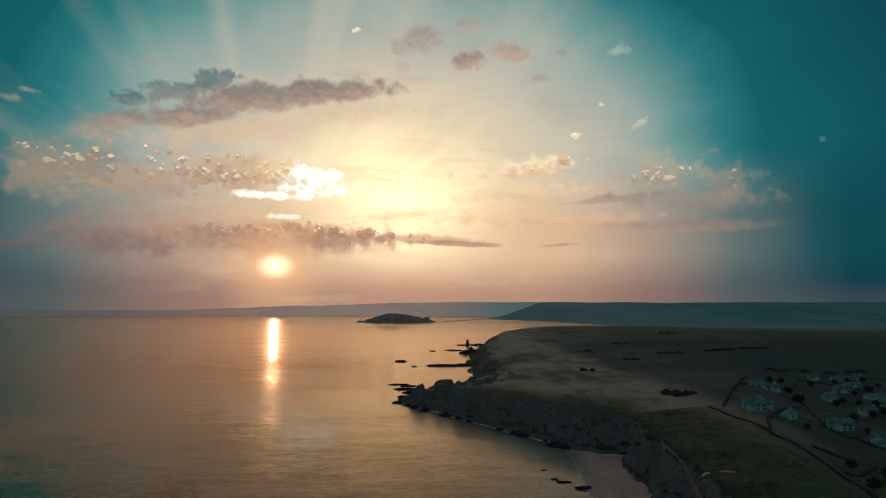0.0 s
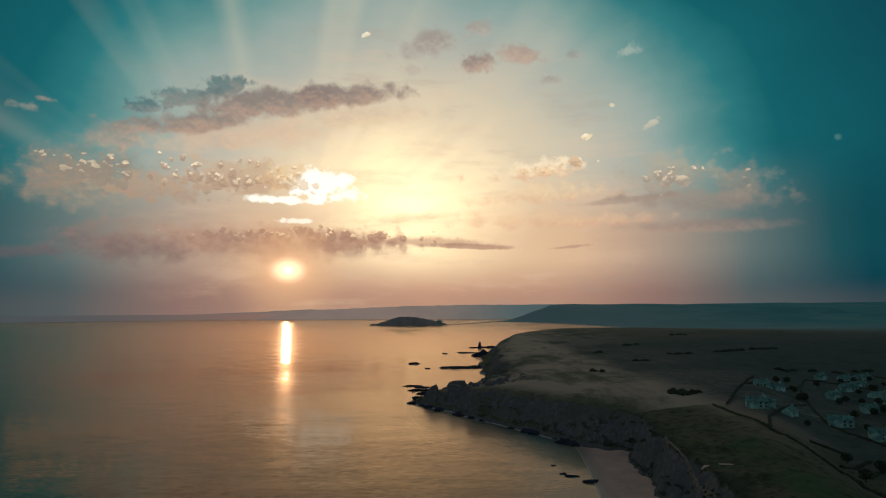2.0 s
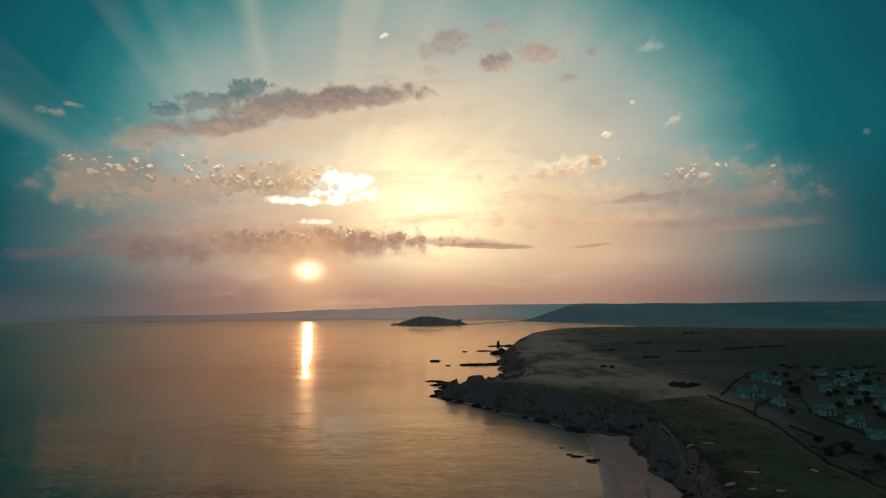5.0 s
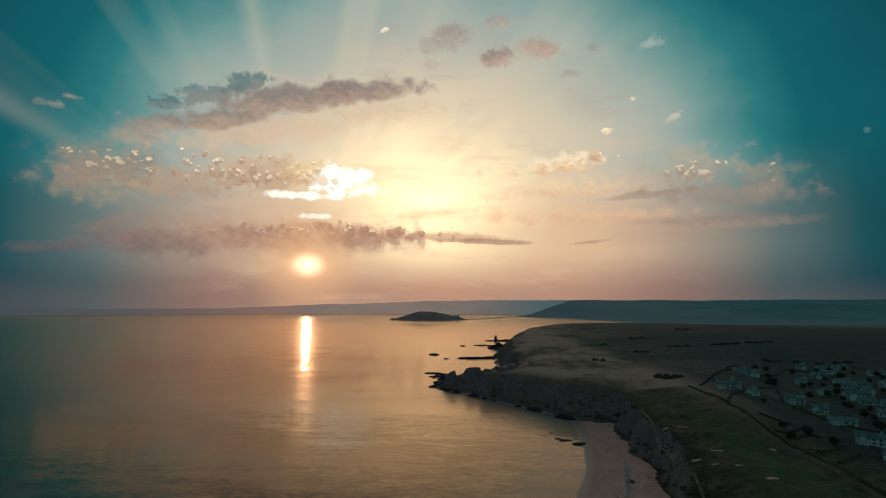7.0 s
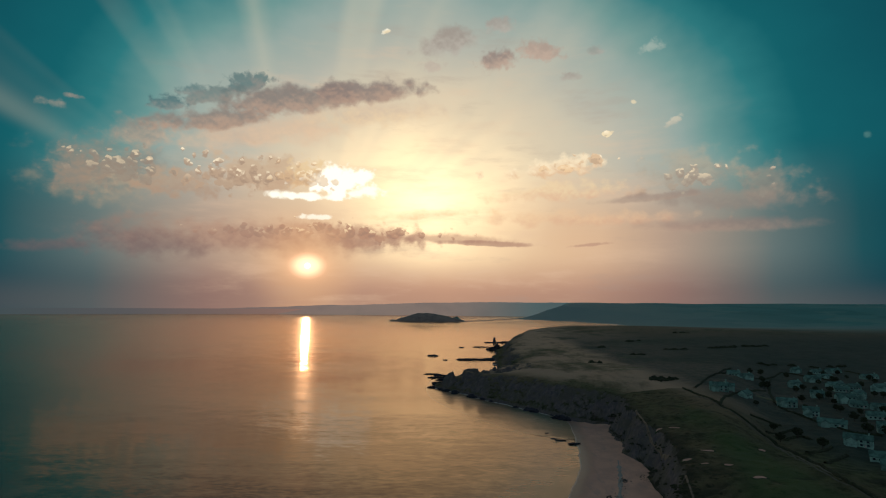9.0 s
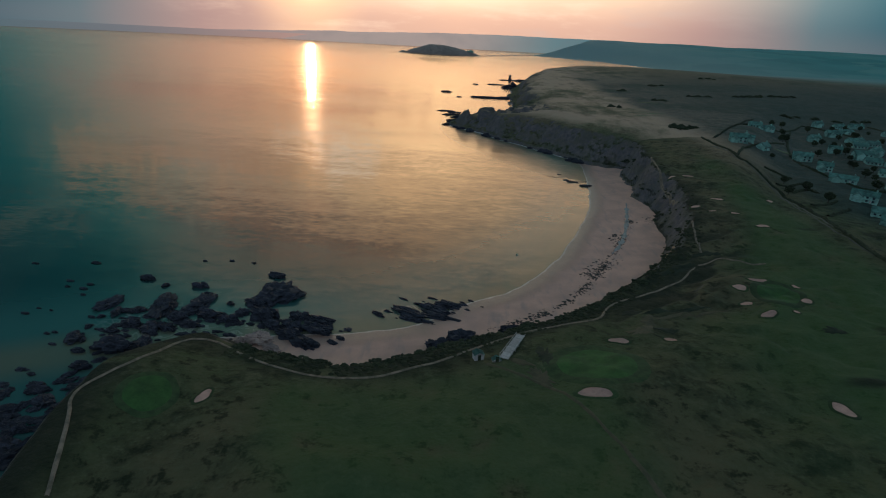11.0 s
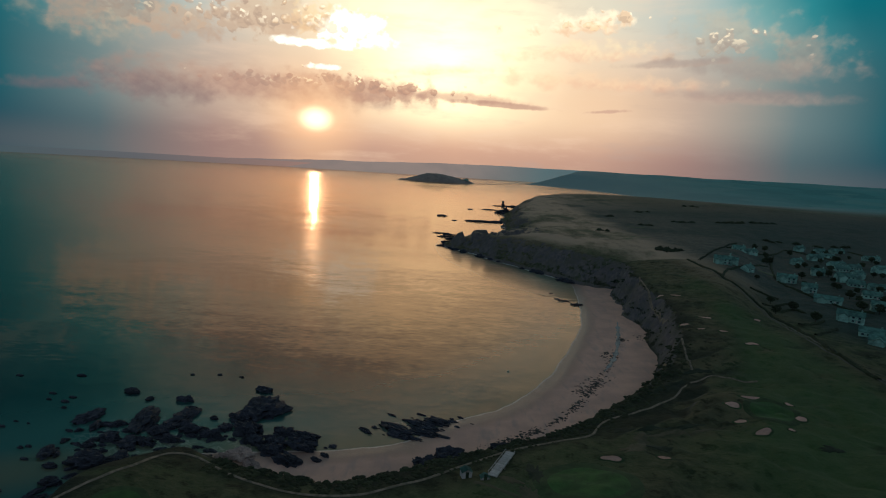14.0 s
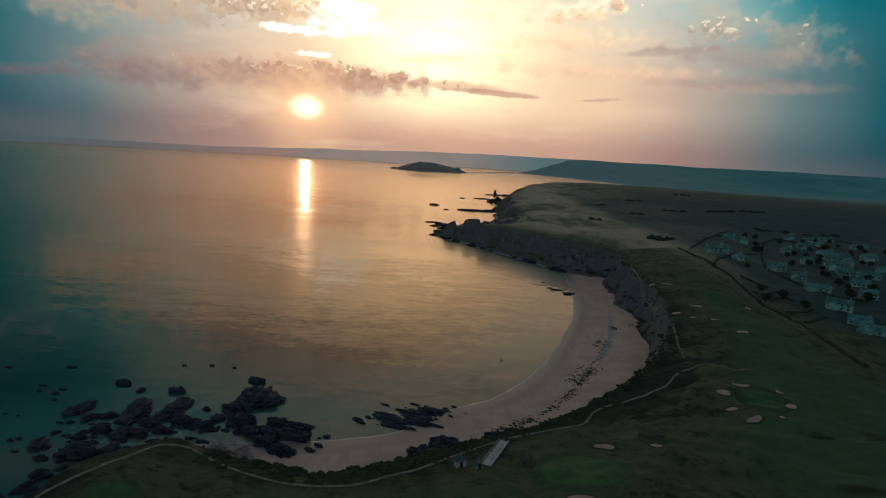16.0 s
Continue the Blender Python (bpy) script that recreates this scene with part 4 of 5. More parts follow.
for x, y, a in ((-174, 219, 1.5), (-151, 223, 2.3), (-150, 205, 1.5), (-148, 200, 1), (-141, 203, 1.6), (-141, 199, 1.8), (-138, 194, 1.2), (-109, 232, 1), (-98, 234, 1.2), (-88, 233, 1.2), (-132, 166, 1.2), (-130, 167, 1.2), (-126, 160, 1.4), (-148, 178, 1.6), (-146, 182, 0.9), (-141, 181, 0.6), (-125, 146, 2), (-121, 144, 1.5), (-115, 139, 0.9)):
    rock(x, y, 0.0, a, a * 0.45, 0.6, -12, "lone dark rock awash off the reef", NEAR)
LEDGE = material("pale_ledge_rock", simple((0.30, 0.225, 0.195), (0.16, 0.13, 0.125), 0.35, 0.9, 0.25))
PALE_LEDGE = ROCKS[4].copy()
PALE_LEDGE.materials.clear()
PALE_LEDGE.materials.append(LEDGE)
for x, y, a, b, h, r in ((-64, 170, 5.5, 4.0, 1.9, -20), (-58, 164, 4.5, 2.2, 1.6, -32), (-68, 166, 3.5, 2.5, 2.6, 10)):
    ob = new("rock", PALE_LEDGE)
    ob.matrix_world = pose(x, y, 0.4, 0, 0, r) @ Matrix.Diagonal((a, b, h, 1))
    tagged(ob, "pale pinkish rock ledge at the foot of the point", "rock", "pale ledges")
MID = "slabs at the edge of the beach"
for x, y, a, b, h, r in ((-17, 196, 7.5, 2.4, 1.3, -28), (-8, 200, 7, 2.2, 1.4, -30), (-5, 194, 8, 2.2, 1.2, -25), (-14, 191, 6.5, 2.0, 1.0, -22), (-2, 203, 5, 2.6, 1.6, -20),
                         (-28, 193, 3.2, 0.9, 0.8, -38), (-20, 207, 2.2, 0.6, 0.5, -30), (3, 205, 2.2, 0.8, 0.5, -10), (-9, 209, 2.0, 0.6, 0.5, -25)):
    rock(x, y, 0.0, a, b, h, r, "layered dark slab where sand meets water", MID)
for _ in range(22):
    a = rng.uniform(0.5, 1.5)
    rock(rng.gauss(-10, 8), rng.gauss(201, 5), 0.0, a, a * 0.45, a * 0.4, -28 + rng.gauss(0, 12), "small dark stone awash by the slabs", MID)
for x, y, a, b, h, r in ((92, 408, 4.5, 2.0, 1.4, 10), (84, 418, 4.0, 1.4, 0.9, -10), (80, 423, 2.0, 1.0, 0.7, 0), (78, 440, 1.6, 1.0, 0.6, 0)):
    rock(x, y, 0.0, a, b, h, r, "dark rock at the waterline of the far beach", "far beach rocks")
rock(2, 173, 2.6, 6, 3.5, 3.6, 25, "craggy outcrop of brown rock at the back of the beach", "beach outcrops")
rock(-5, 170, 2.2, 4, 3, 2.4, 10, "craggy outcrop of brown rock at the back of the beach", "beach outcrops")
rock(20, 183.5, 2.4, 4, 2, 1.8, 25, "low brown rock at the back of the beach", "beach outcrops")
# boulders and ledges under the headland
foot = rounded(HEADLAND[:7], 2)
for _ in range(34):
    (ax, ay), (bx_, by_) = rng.choice(list(zip(foot, foot[1:])))
    f, a = rng.random(), rng.uniform(1.5, 4.5)
    rock(ax + (bx_ - ax) * f - rng.uniform(-1, 5), ay + (by_ - ay) * f - rng.uniform(-1, 5), 0.2, a * 1.3, a, a * 0.6, rng.uniform(0, 180),
         "dark boulder at the foot of the headland cliff", "headland boulders")
for x, y, a, b, h, r in ((-12, 668, 7, 3.0, 2.6, 8), (-6, 690, 11, 4, 4, 4), (2, 726, 14, 3, 3, 2), (-10, 752, 13, 2.0, 2.0, 2),
                         (-20, 788, 11, 1.8, 1.6, 3), (-8, 775, 9, 2, 2, 2), 
                         (54, 992, 36, 4.5, 3.6, 1), (38, 990, 14, 4, 3.2, 0), (74, 996, 14, 4, 3.2, 0), (-27, 1060, 10, 3, 2.6, 0), (-4, 985, 4, 2, 1.6, 0), (80, 1285, 18, 4, 2.2, 0), (66, 1290, 10, 3, 1.8, 0),
                         (30, 1270, 6, 3, 2, 0), (104, 1210, 16, 12, 12, 0), (90, 1215, 8, 6, 6, 0), (118, 1440, 26, 6, 2.4, 0), (150, 1440, 18, 8, 4, 0)):
    rock(x, y, 0.0, a, b, h, r, "long dark ledge breaking the bright sea off the headland", "ledges off the headland")


def stack(x, y, h):
    bm = bmesh.new()
    bmesh.ops.create_cone(bm, segments=14, radius1=4.2, radius2=2.4, depth=h, cap_ends=True)
    bmesh.ops.subdivide_edges(bm, edges=[e for e in bm.edges if abs(e.verts[0].co.z - e.verts[1].co.z) > 1], cuts=7, use_grid_fill=True)
    for v in bm.verts:
        q = noise.noise(v.co * 0.25) * 1.6 + noise.noise(v.co * 0.6) * 0.8
        v.co.x += q
        v.co.y += noise.noise(v.co * 0.3 + Vector((9, 0, 0))) * 1.4
        v.co.z += h / 2 - 1
    ob = new("sea_stack", mesh_of("sea_stack", bm, REEF))
    ob.location = (x, y, 0)
    tagged(ob, "narrow upright sea stack of dark rock", "sea stack")


stack(117, 1440, 14)


# ---------------------------------------------------------------- golf links
def bunker(x, y, rx, ry, turn, seed):
    b = thing("bunker", "pale sand bunker with a dark turf lip", "bunker", pose(x, y, 0), "bunkers of the links")
    bed = new("sand", drape_patch("sand", x, y, rx, ry, turn, 0.28, BUNKER, seed, 0.16, 7, 30, dish=0.12))
    lip = new("lip", drape_patch("lip", x, y, rx * 1.22 + 0.3, ry * 1.22 + 0.3, turn, 0.2, COLLAR, seed, 0.14, 4, 30, inner=0.72))
    bed.parent = lip.parent = b


for k, (x, y, rx, ry, turn) in enumerate((
        (34.4, 127.8, 4.0, 2.2, -10), (49, 159.5, 2.9, 1.7, -8), (65.2, 161.5, 1.9, 2.0, -10), (-60, 121.5, 1.5, 3.0, -10), (101.4, 190, 2.2, 1.6, -20),
        (102.6, 178.3, 2.8, 1.7, 5), (121.5, 190.2, 1.9, 2.1, 0), (104.2, 202, 2.3, 2.2, -30), (113.5, 208, 3.6, 1.3, 3), (125, 203, 1.6, 1.1, -15), (112.8, 180.5, 1.2, 1.0, 0),
        (93.6, 126, 1.9, 3.0, 25), (124, 297, 2.8, 1.8, 10), (129, 288, 2.0, 1.3, 0), (139.2, 307.6, 3.4, 1.6, -12), (138.4, 284, 2.3, 1.2, 0), (143.4, 266, 3.6, 1.8, 8),
        (170, 312, 2.2, 1.3, 0), (133, 359, 2.2, 1.4, 0), (142, 357, 3.4, 1.4, -30))):
    bunker(x, y, rx, ry, turn, k + 1.0)


def putting_green(x, y, rx, ry, turn, seed):
    g = thing("putting_green", "smooth bright green putting green with a darker collar", "putting green", pose(x, y, 0), "greens of the links")
    top = new("turf", drape_patch("turf", x, y, rx, ry, turn, 0.30, GREEN, seed, 0.05, 14, 56))
    collar = new("collar", drape_patch("collar", x, y, rx * 1.22, ry * 1.22, turn, 0.18, COLLAR, seed, 0.07, 12, 56))
    top.parent = collar.parent = g


putting_green(38.5, 143.5, 11.5, 11.5, -18, 1.3)
putting_green(-72, 119.5, 5.6, 7.4, 12, 2.2)
putting_green(115, 196, 7.6, 10.5, -25, 3.1)

ribbon("coast_path", [(-74, 88), (-79, 100), (-84, 110), (-87, 114), (-88, 119), (-85, 124), (-81, 130), (-79, 138), (-79, 147), (-76, 152), (-70, 152), (-65, 149),
                      (-56, 143), (-48, 139), (-37, 136), (-25, 136), (-15, 141), (-6, 147), (2, 153), (8, 158), (17, 165), (25, 170), (36, 174), (45, 177), (49, 180), (52, 187),
                      (54, 191), (61, 197), (72, 202), (87, 213), (92, 219), (98, 227)],
       0.85, 0.36, PATHM, 5, "pale trodden footpath along the cliff edge", "path")
ribbon("cliff_path", [(106, 241), (107.5, 248), (110, 260), (115, 277)], 1.0, 0.36, PATHM, 6, "pale worn footpath in rough grass", "path")
ribbon("upper_path", [(123, 318), (127, 350), (131, 382), (137, 414)], 1.1, 0.36, PATHM, 7, "thin pale footpath along the cliff top", "path")
ribbon("links_track", [(9, 146), (12, 143), (17, 140), (22, 136), (26, 131), (30, 124), (33, 117), (37, 106), (41, 94), (44, 80)], 1.3, 0.2, WORN, 8, "faint worn track across rough turf", "track", ragged=0.7)
ribbon("short_track", [(100, 229), (106, 232), (111, 236), (115, 232), (120.5, 229), (128, 230)], 0.8, 0.34, PATHM, 9, "short pale track by the dune scrub", "track")
for side in (-1.1, 1.1):
    ribbon("lane_rut", [(190 + side, 440), (192 + side, 400), (192 + side, 360), (190 + side, 335), (186 + side, 312), (178 + side, 282), (175 + side, 255), (176 + side, 229), (180 + side, 190)],
           0.85, 0.22, RUT, 10, "pale wheel rut of the lane below the houses", "lane")


def boardwalk():
    a, b = Vector((14.0, 148.5, 0)), Vector((20.3, 164.5, 0))
    way = (b - a).normalized()
    walkway = thing("beach_ramp", "pale slatted timber ramp leading down to the beach", "ramp")
    bm = bmesh.new()
    box(bm, -1.3, 1.3, -0.42, 0.42, -0.12, 0.12, 0.03)
    plank = mesh_of("plank", bm, WOOD)
    n = 20
    za, zb = ground_at(a.x, a.y) + 0.45, ground_at(b.x, b.y) + 0.4
    ang = math.degrees(math.atan2(way.y, way.x)) - 90
    for k in range(n):
        q = a + (b - a) * (k / (n - 1))
        ob = new("plank", plank)
        ob.parent = walkway
        ob.matrix_world = pose(q.x, q.y, za + (zb - za) * k / (n - 1), 0, 0, ang + rng.uniform(-1, 1))
    for s_ in (-1.38, 1.38):
        side = Vector((way.y, -way.x, 0)) * s_
        for k in range(6):
            bm = bmesh.new()
            q = a + side + (b - a) * (k / 5)
            z = za + (zb - za) * k / 5
            box(bm, q.x - 0.07, q.x + 0.07, q.y - 0.07, q.y + 0.07, z - 1.5, z + 0.9)
            part("post", bm, WOOD, walkway)
        bm = bmesh.new()
        box(bm, -0.05, 0.05, -(b - a).length / 2, (b - a).length / 2, -0.06, 0.06)
        rail = part("rail", bm, WOOD, walkway)
        q = (a + b) / 2 + side
        rail.matrix_world = pose(q.x, q.y, (za + zb) / 2 + 0.85, math.degrees(math.atan2(zb - za, (b - a).length)), 0, ang)


boardwalk()


def hut(x, y, w, d, h, turn):
    t = thing("beach_hut", "small grey boarded hut beside the path", "hut", pose(x, y, ground_at(x, y) - 0.2, 0, 0, turn), "huts by the ramp")
    bm = bmesh.new()
    box(bm, -w / 2, w / 2, -d / 2, d / 2, 0, h)
    part("wall", bm, WOOD, t)
    bm = bmesh.new()
    for s_ in (-1, 1):
        vs = [bm.verts.new(v) for v in ((s_ * (w / 2 + 0.2), -d / 2 - 0.2, h - 0.1), (s_ * (w / 2 + 0.2), d / 2 + 0.2, h - 0.1), (0, d / 2 + 0.2, h + 0.8), (0, -d / 2 - 0.2, h + 0.8))]
        bm.faces.new(vs)
    bmesh.ops.solidify(bm, geom=bm.faces[:], thickness=0.12)
    part("roof", bm, ROOFM, t)
    bm = bmesh.new()
    box(bm, -0.45, 0.45, -d / 2 - 0.05, -d / 2, 0.1, 2.0)
    part("door", bm, HEDGE, t)


hut(6.7, 149.5, 2.8, 2.4, 2.0, 15)
hut(11.8, 147.6, 2.4, 1.6, 0.9, 10)


# ---------------------------------------------------------------- village
def house(w, d, h, pitch, wing):
    """A rendered house with a gabled roof; wing: length of a cross wing."""
    t = thing("house", "pale rendered house with a slate roof", "house", pose(0, 0, 0), "houses above the links")

    def gable(w, d, h, m, dx=0.0, dy=0.0):
        bm = bmesh.new()
        box(bm, -w / 2, w / 2, -d / 2, d / 2, -2.5, h)
        for s_ in (-1, 1):
            bm.faces.new([bm.verts.new(v) for v in ((s_ * w / 2, -d / 2, h), (s_ * w / 2, d / 2, h), (s_ * w / 2, 0, h + pitch * d / 2))])
        bm.transform(m)
        part("wall", bm, WALLM, t)
        bm = bmesh.new()
        for s_ in (-1, 1):
            e = 0.45
            bm.faces.new([bm.verts.new(v) for v in ((-w / 2 - e, s_ * (d / 2 + e), h - pitch * e), (w / 2 + e, s_ * (d / 2 + e), h - pitch * e),
                                                    (w / 2 + e, 0, h + pitch * d / 2), (-w / 2 - e, 0, h + pitch * d / 2))])
        bmesh.ops.recalc_face_normals(bm, faces=bm.faces[:])
        bmesh.ops.solidify(bm, geom=bm.faces[:], thickness=-0.22)
        bm.transform(m)
        part("roof", bm, ROOFM, t)
    one = Matrix.Identity(4)
    gable(w, d, h, one)
    if wing:
        gable(wing, d * 0.75, h * 0.92, pose(-w * 0.22, -d * 0.45, 0, 0, 0, 90))
    bm = bmesh.new()
    box(bm, w * 0.34, w * 0.34 + 1.0, -0.6, 0.6, h, h + pitch * d / 2 + 1.3, 0.08)
    part("chimney", bm, WALLM, t)
    for face in (-1, 1):
        for k in range(4):
            for z in ((1.0, 2.3),) if h < 4 else ((0.9, 2.3), (3.4, 4.7)):
                cx = -w / 2 + w * (k + 0.7) / 4.4
                if wing and face < 0 and cx < 0.1 * w:
                    continue
                win = bmesh.new()
                box(win, cx - 0.75, cx + 0.75, face * d / 2 - 0.06, face * d / 2 + 0.06, *z, 0.02)
                part("window", win, GLASS, t)
    bm = bmesh.new()
    box(bm, w * 0.22, w * 0.22 + 1.0, -d / 2 - 0.06, -d / 2 + 0.05, 0, 2.1)
    part("door", bm, WOOD, t)
    return t


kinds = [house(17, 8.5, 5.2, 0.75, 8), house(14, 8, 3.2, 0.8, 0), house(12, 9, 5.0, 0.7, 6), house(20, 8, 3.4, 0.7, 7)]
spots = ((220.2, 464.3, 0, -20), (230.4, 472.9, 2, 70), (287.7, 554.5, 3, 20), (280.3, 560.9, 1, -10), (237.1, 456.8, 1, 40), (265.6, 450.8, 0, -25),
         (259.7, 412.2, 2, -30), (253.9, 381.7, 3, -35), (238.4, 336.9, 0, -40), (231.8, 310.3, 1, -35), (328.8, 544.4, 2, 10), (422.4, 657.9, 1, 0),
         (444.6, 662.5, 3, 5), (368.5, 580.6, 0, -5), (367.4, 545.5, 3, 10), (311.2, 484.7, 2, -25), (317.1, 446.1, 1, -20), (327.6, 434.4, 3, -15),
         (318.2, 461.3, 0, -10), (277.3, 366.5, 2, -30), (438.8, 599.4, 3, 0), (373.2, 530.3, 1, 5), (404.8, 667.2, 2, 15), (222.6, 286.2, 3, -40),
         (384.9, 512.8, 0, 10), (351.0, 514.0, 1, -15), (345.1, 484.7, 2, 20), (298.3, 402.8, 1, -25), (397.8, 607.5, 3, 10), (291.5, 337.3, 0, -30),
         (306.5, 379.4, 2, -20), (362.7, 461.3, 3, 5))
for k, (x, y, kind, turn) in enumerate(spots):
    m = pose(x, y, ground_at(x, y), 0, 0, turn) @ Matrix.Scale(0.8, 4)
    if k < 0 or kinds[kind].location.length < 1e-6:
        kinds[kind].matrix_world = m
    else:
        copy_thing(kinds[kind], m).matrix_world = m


def hedge(line, width, h, seed):
    """A lumpy clipped bank of leaves along a line."""
    pts = rounded(line, 1)
    p = []
    for (ax, ay), (bx_, by_) in zip(pts, pts[1:]):
        n = max(1, int(math.hypot(bx_ - ax, by_ - ay) / 1.0))
        p += [(ax + (bx_ - ax) * k / n, ay + (by_ - ay) * k / n) for k in range(n)]
    p = np.array(p + [pts[-1]])
    t = np.gradient(p, axis=0)
    t /= np.linalg.norm(t, axis=1, keepdims=True) + 1e-9
    nrm = np.stack([-t[:, 1], t[:, 0]], 1)
    n, m = len(p), 9
    rows = []
    for k in range(m):
        a = math.pi * k / (m - 1)
        f = fbm(p[:, 0] + 9 * k, p[:, 1], 2.5, 3, seed)
        q = p + nrm * (math.cos(a) * width / 2 * (1 + 0.5 * f))[:, None]
        rows.append(np.column_stack([q, heights(p[:, 0], p[:, 1]) - 0.3 + math.sin(a) ** 0.6 * h * (1 + 0.6 * f)]))
    me = bpy.data.meshes.new("hedge")
    me.from_pydata(np.concatenate(rows).tolist(), [], [(k * n + i, (k + 1) * n + i, (k + 1) * n + i + 1, k * n + i + 1) for k in range(m - 1) for i in range(n - 1)])
    me.materials.append(HEDGE)
    tagged(new("hedge", me), "dark uneven hedge bank between gardens and fields", "hedge", "hedges round the village")


for k, line in enumerate((
        [(197, 478), (196, 453), (191, 397), (195, 359), (192, 322), (179, 274), (176, 250), (175, 228)],
        [(205, 474), (272, 572), (307, 620)],
        [(272, 568), (295, 568), (333, 592), (385, 664)],
        [(333, 592), (285, 510), (262, 461)],
        [(191, 402), (219, 450), (280, 506)],
        [(209, 397), (216, 392), (224, 387)],
        [(200, 362), (212, 367), (225, 375)],
        [(205, 351), (220, 362), (221, 352)],
        [(197, 318), (210, 326), (221, 334)],
        [(189, 291), (210, 312), (220, 320)],
        [(385, 664), (393, 632), (389, 574)],
        [(252, 403), (254, 384), (256, 365), (268, 358)],
        [(262, 461), (251, 420), (252, 403)],
        [(465, 673), (463, 644), (453, 609)])):
    hedge(line, 1.8, 1.3, 70 + k)


def bush_mesh(seed):
    """Gorse: many small leaf clumps with an uneven outline."""
    r = random.Random(seed)
    bm = bmesh.new()
    for _ in range(60):
        a, q = r.uniform(0, 2 * math.pi), r.random() ** 0.6
        c = Vector((math.cos(a) * q, math.sin(a) * q, 0.55 * (1 - q * q) * r.uniform(0.3, 1.0)))
        s_ = r.uniform(0.10, 0.24)
        made = bmesh.ops.create_icosphere(bm, subdivisions=1, radius=s_)
        for v in made["verts"]:
            v.co = v.co * r.uniform(0.7, 1.3) + c
    return mesh_of("gorse_bush", bm, HEDGE)


BUSHES = [bush_mesh(k) for k in range(5)]


def bush(x, y, r, h, group, label):
    ob = new("gorse_bush", rng.choice(BUSHES))
    ob.matrix_world = pose(x, y, ground_at(x, y) - 0.1, 0, 0, rng.uniform(0, 360)) @ Matrix.Diagonal((r * rng.uniform(0.8, 1.3), r, h, 1))
    tagged(ob, label, "bush", group)


for x, y, n, spread in ((192, 530, 4, 7), (203, 525, 4, 7), (272, 793, 3, 9), (344, 856, 4, 9), (474, 1171, 4, 14), (447, 883, 5, 16), (405, 718, 4, 10), (417, 875, 4, 12), (483, 893, 5, 14),
                        (474, 708, 4, 12), (180, 696, 3, 8), (330, 1000, 4, 16), (250, 900, 3, 12)):
    for _ in range(n):
        bush(x + rng.gauss(0, spread), y + rng.gauss(0, spread * 0.4), rng.uniform(3, 6), rng.uniform(3, 5), "gorse on the down", "dark gorse clump on the dry heath")
# scrub on the dune edge and the cliff brink
edge = rounded(BEACH_BACK, 1)


def dune_spot(near_off, far_off):
    k = rng.randrange(len(edge) - 1)
    (ax, ay), (bx_, by_) = edge[k], edge[k + 1]
    f, off = rng.random(), rng.uniform(near_off, far_off)
    if ay > 268 and rng.random() < 0.8:
        return dune_spot(near_off, far_off)
    nx_, ny_ = by_ - ay, -(bx_ - ax)
    ln = math.hypot(nx_, ny_) or 1
    return ax + (bx_ - ax) * f + nx_ / ln * off, ay + (by_ - ay) * f + ny_ / ln * off


for _ in range(220):
    x, y = dune_spot(1.5, 10)
    bush(x, y, rng.uniform(1.0, 2.8), rng.uniform(0.8, 1.9), "scrub behind the beach", "low dark scrub bush on the dune edge")


def tussocks(n, place, lo, hi, name, label, seed, mat):
    """Rough grass and bramble as one mesh of small pointed clumps."""
    r = random.Random(seed)
    xs, ys = np.array([place(r) for _ in range(n)]).T
    zs = heights(xs, ys)
    verts, faces = [], []
    for x, y, z in zip(xs, ys, zs):
        s_, o, k = r.uniform(lo, hi), len(verts), 6
        turn, squash = r.uniform(0, 6.28), r.uniform(0.5, 1.0)
        for ring, (rad, h) in enumerate(((1.0, -0.15), (0.75, 0.35))):
            for i in range(k):
                a = turn + i * 2 * math.pi / k
                q = rad * s_ * r.uniform(0.7, 1.25)
                verts.append((x + q * math.cos(a), y + q * squash * math.sin(a), z + h * s_ * r.uniform(0.6, 1.2)))
        verts.append((x + r.uniform(-0.2, 0.2) * s_, y, z + s_ * r.uniform(0.45, 0.7)))
        for i in range(k):
            j = (i + 1) % k
            faces += [(o + i, o + j, o + k + j, o + k + i), (o + k + i, o + k + j, o + 2 * k)]
    me = bpy.data.meshes.new(name)
    me.from_pydata(verts, [], faces)
    me.materials.append(mat)
    tagged(new(name, me), label, "rough grass", kind="stuff")


tussocks(1500, lambda r: dune_spot(0.5, 15), 0.4, 1.3, "dune_scrub", "dense dark bramble and marram on the dune bank", 9, SCRUB)


# ---------------------------------------------------------------- trees among the houses
def tree_mesh(seed):
    r = random.Random(seed)
    trunk = bmesh.new()
    bmesh.ops.create_cone(trunk, segments=7, radius1=0.28, radius2=0.12, depth=3.2, cap_ends=True, matrix=pose(0, 0, 1.5))
    for k in range(5):
        a = k * 1.3 + r.random()
        bmesh.ops.create_cone(trunk, segments=5, radius1=0.11, radius2=0.04, depth=2.2, cap_ends=True,
                              matrix=pose(math.cos(a) * 0.7, math.sin(a) * 0.7, 3.0, 0, 40, math.degrees(a)))
    crown = bmesh.new()
    for _ in range(110):
        a, q, h = r.uniform(0, 2 * math.pi), r.random() ** 0.5, r.random()
        w = 2.6 * math.sin(math.pi * (0.12 + 0.8 * h)) ** 0.7
        c = Vector((math.cos(a) * q * w + 0.4 * h, math.sin(a) * q * w, 1.9 + 3.6 * h))
        made = bmesh.ops.create_icosphere(crown, subdivisions=1, radius=r.uniform(0.25, 0.6))
        for v in made["verts"]:
            v.co = v.co * r.uniform(0.65, 1.3) + c
    return mesh_of("trunk", trunk, BARK), mesh_of("crown", crown, HEDGE)


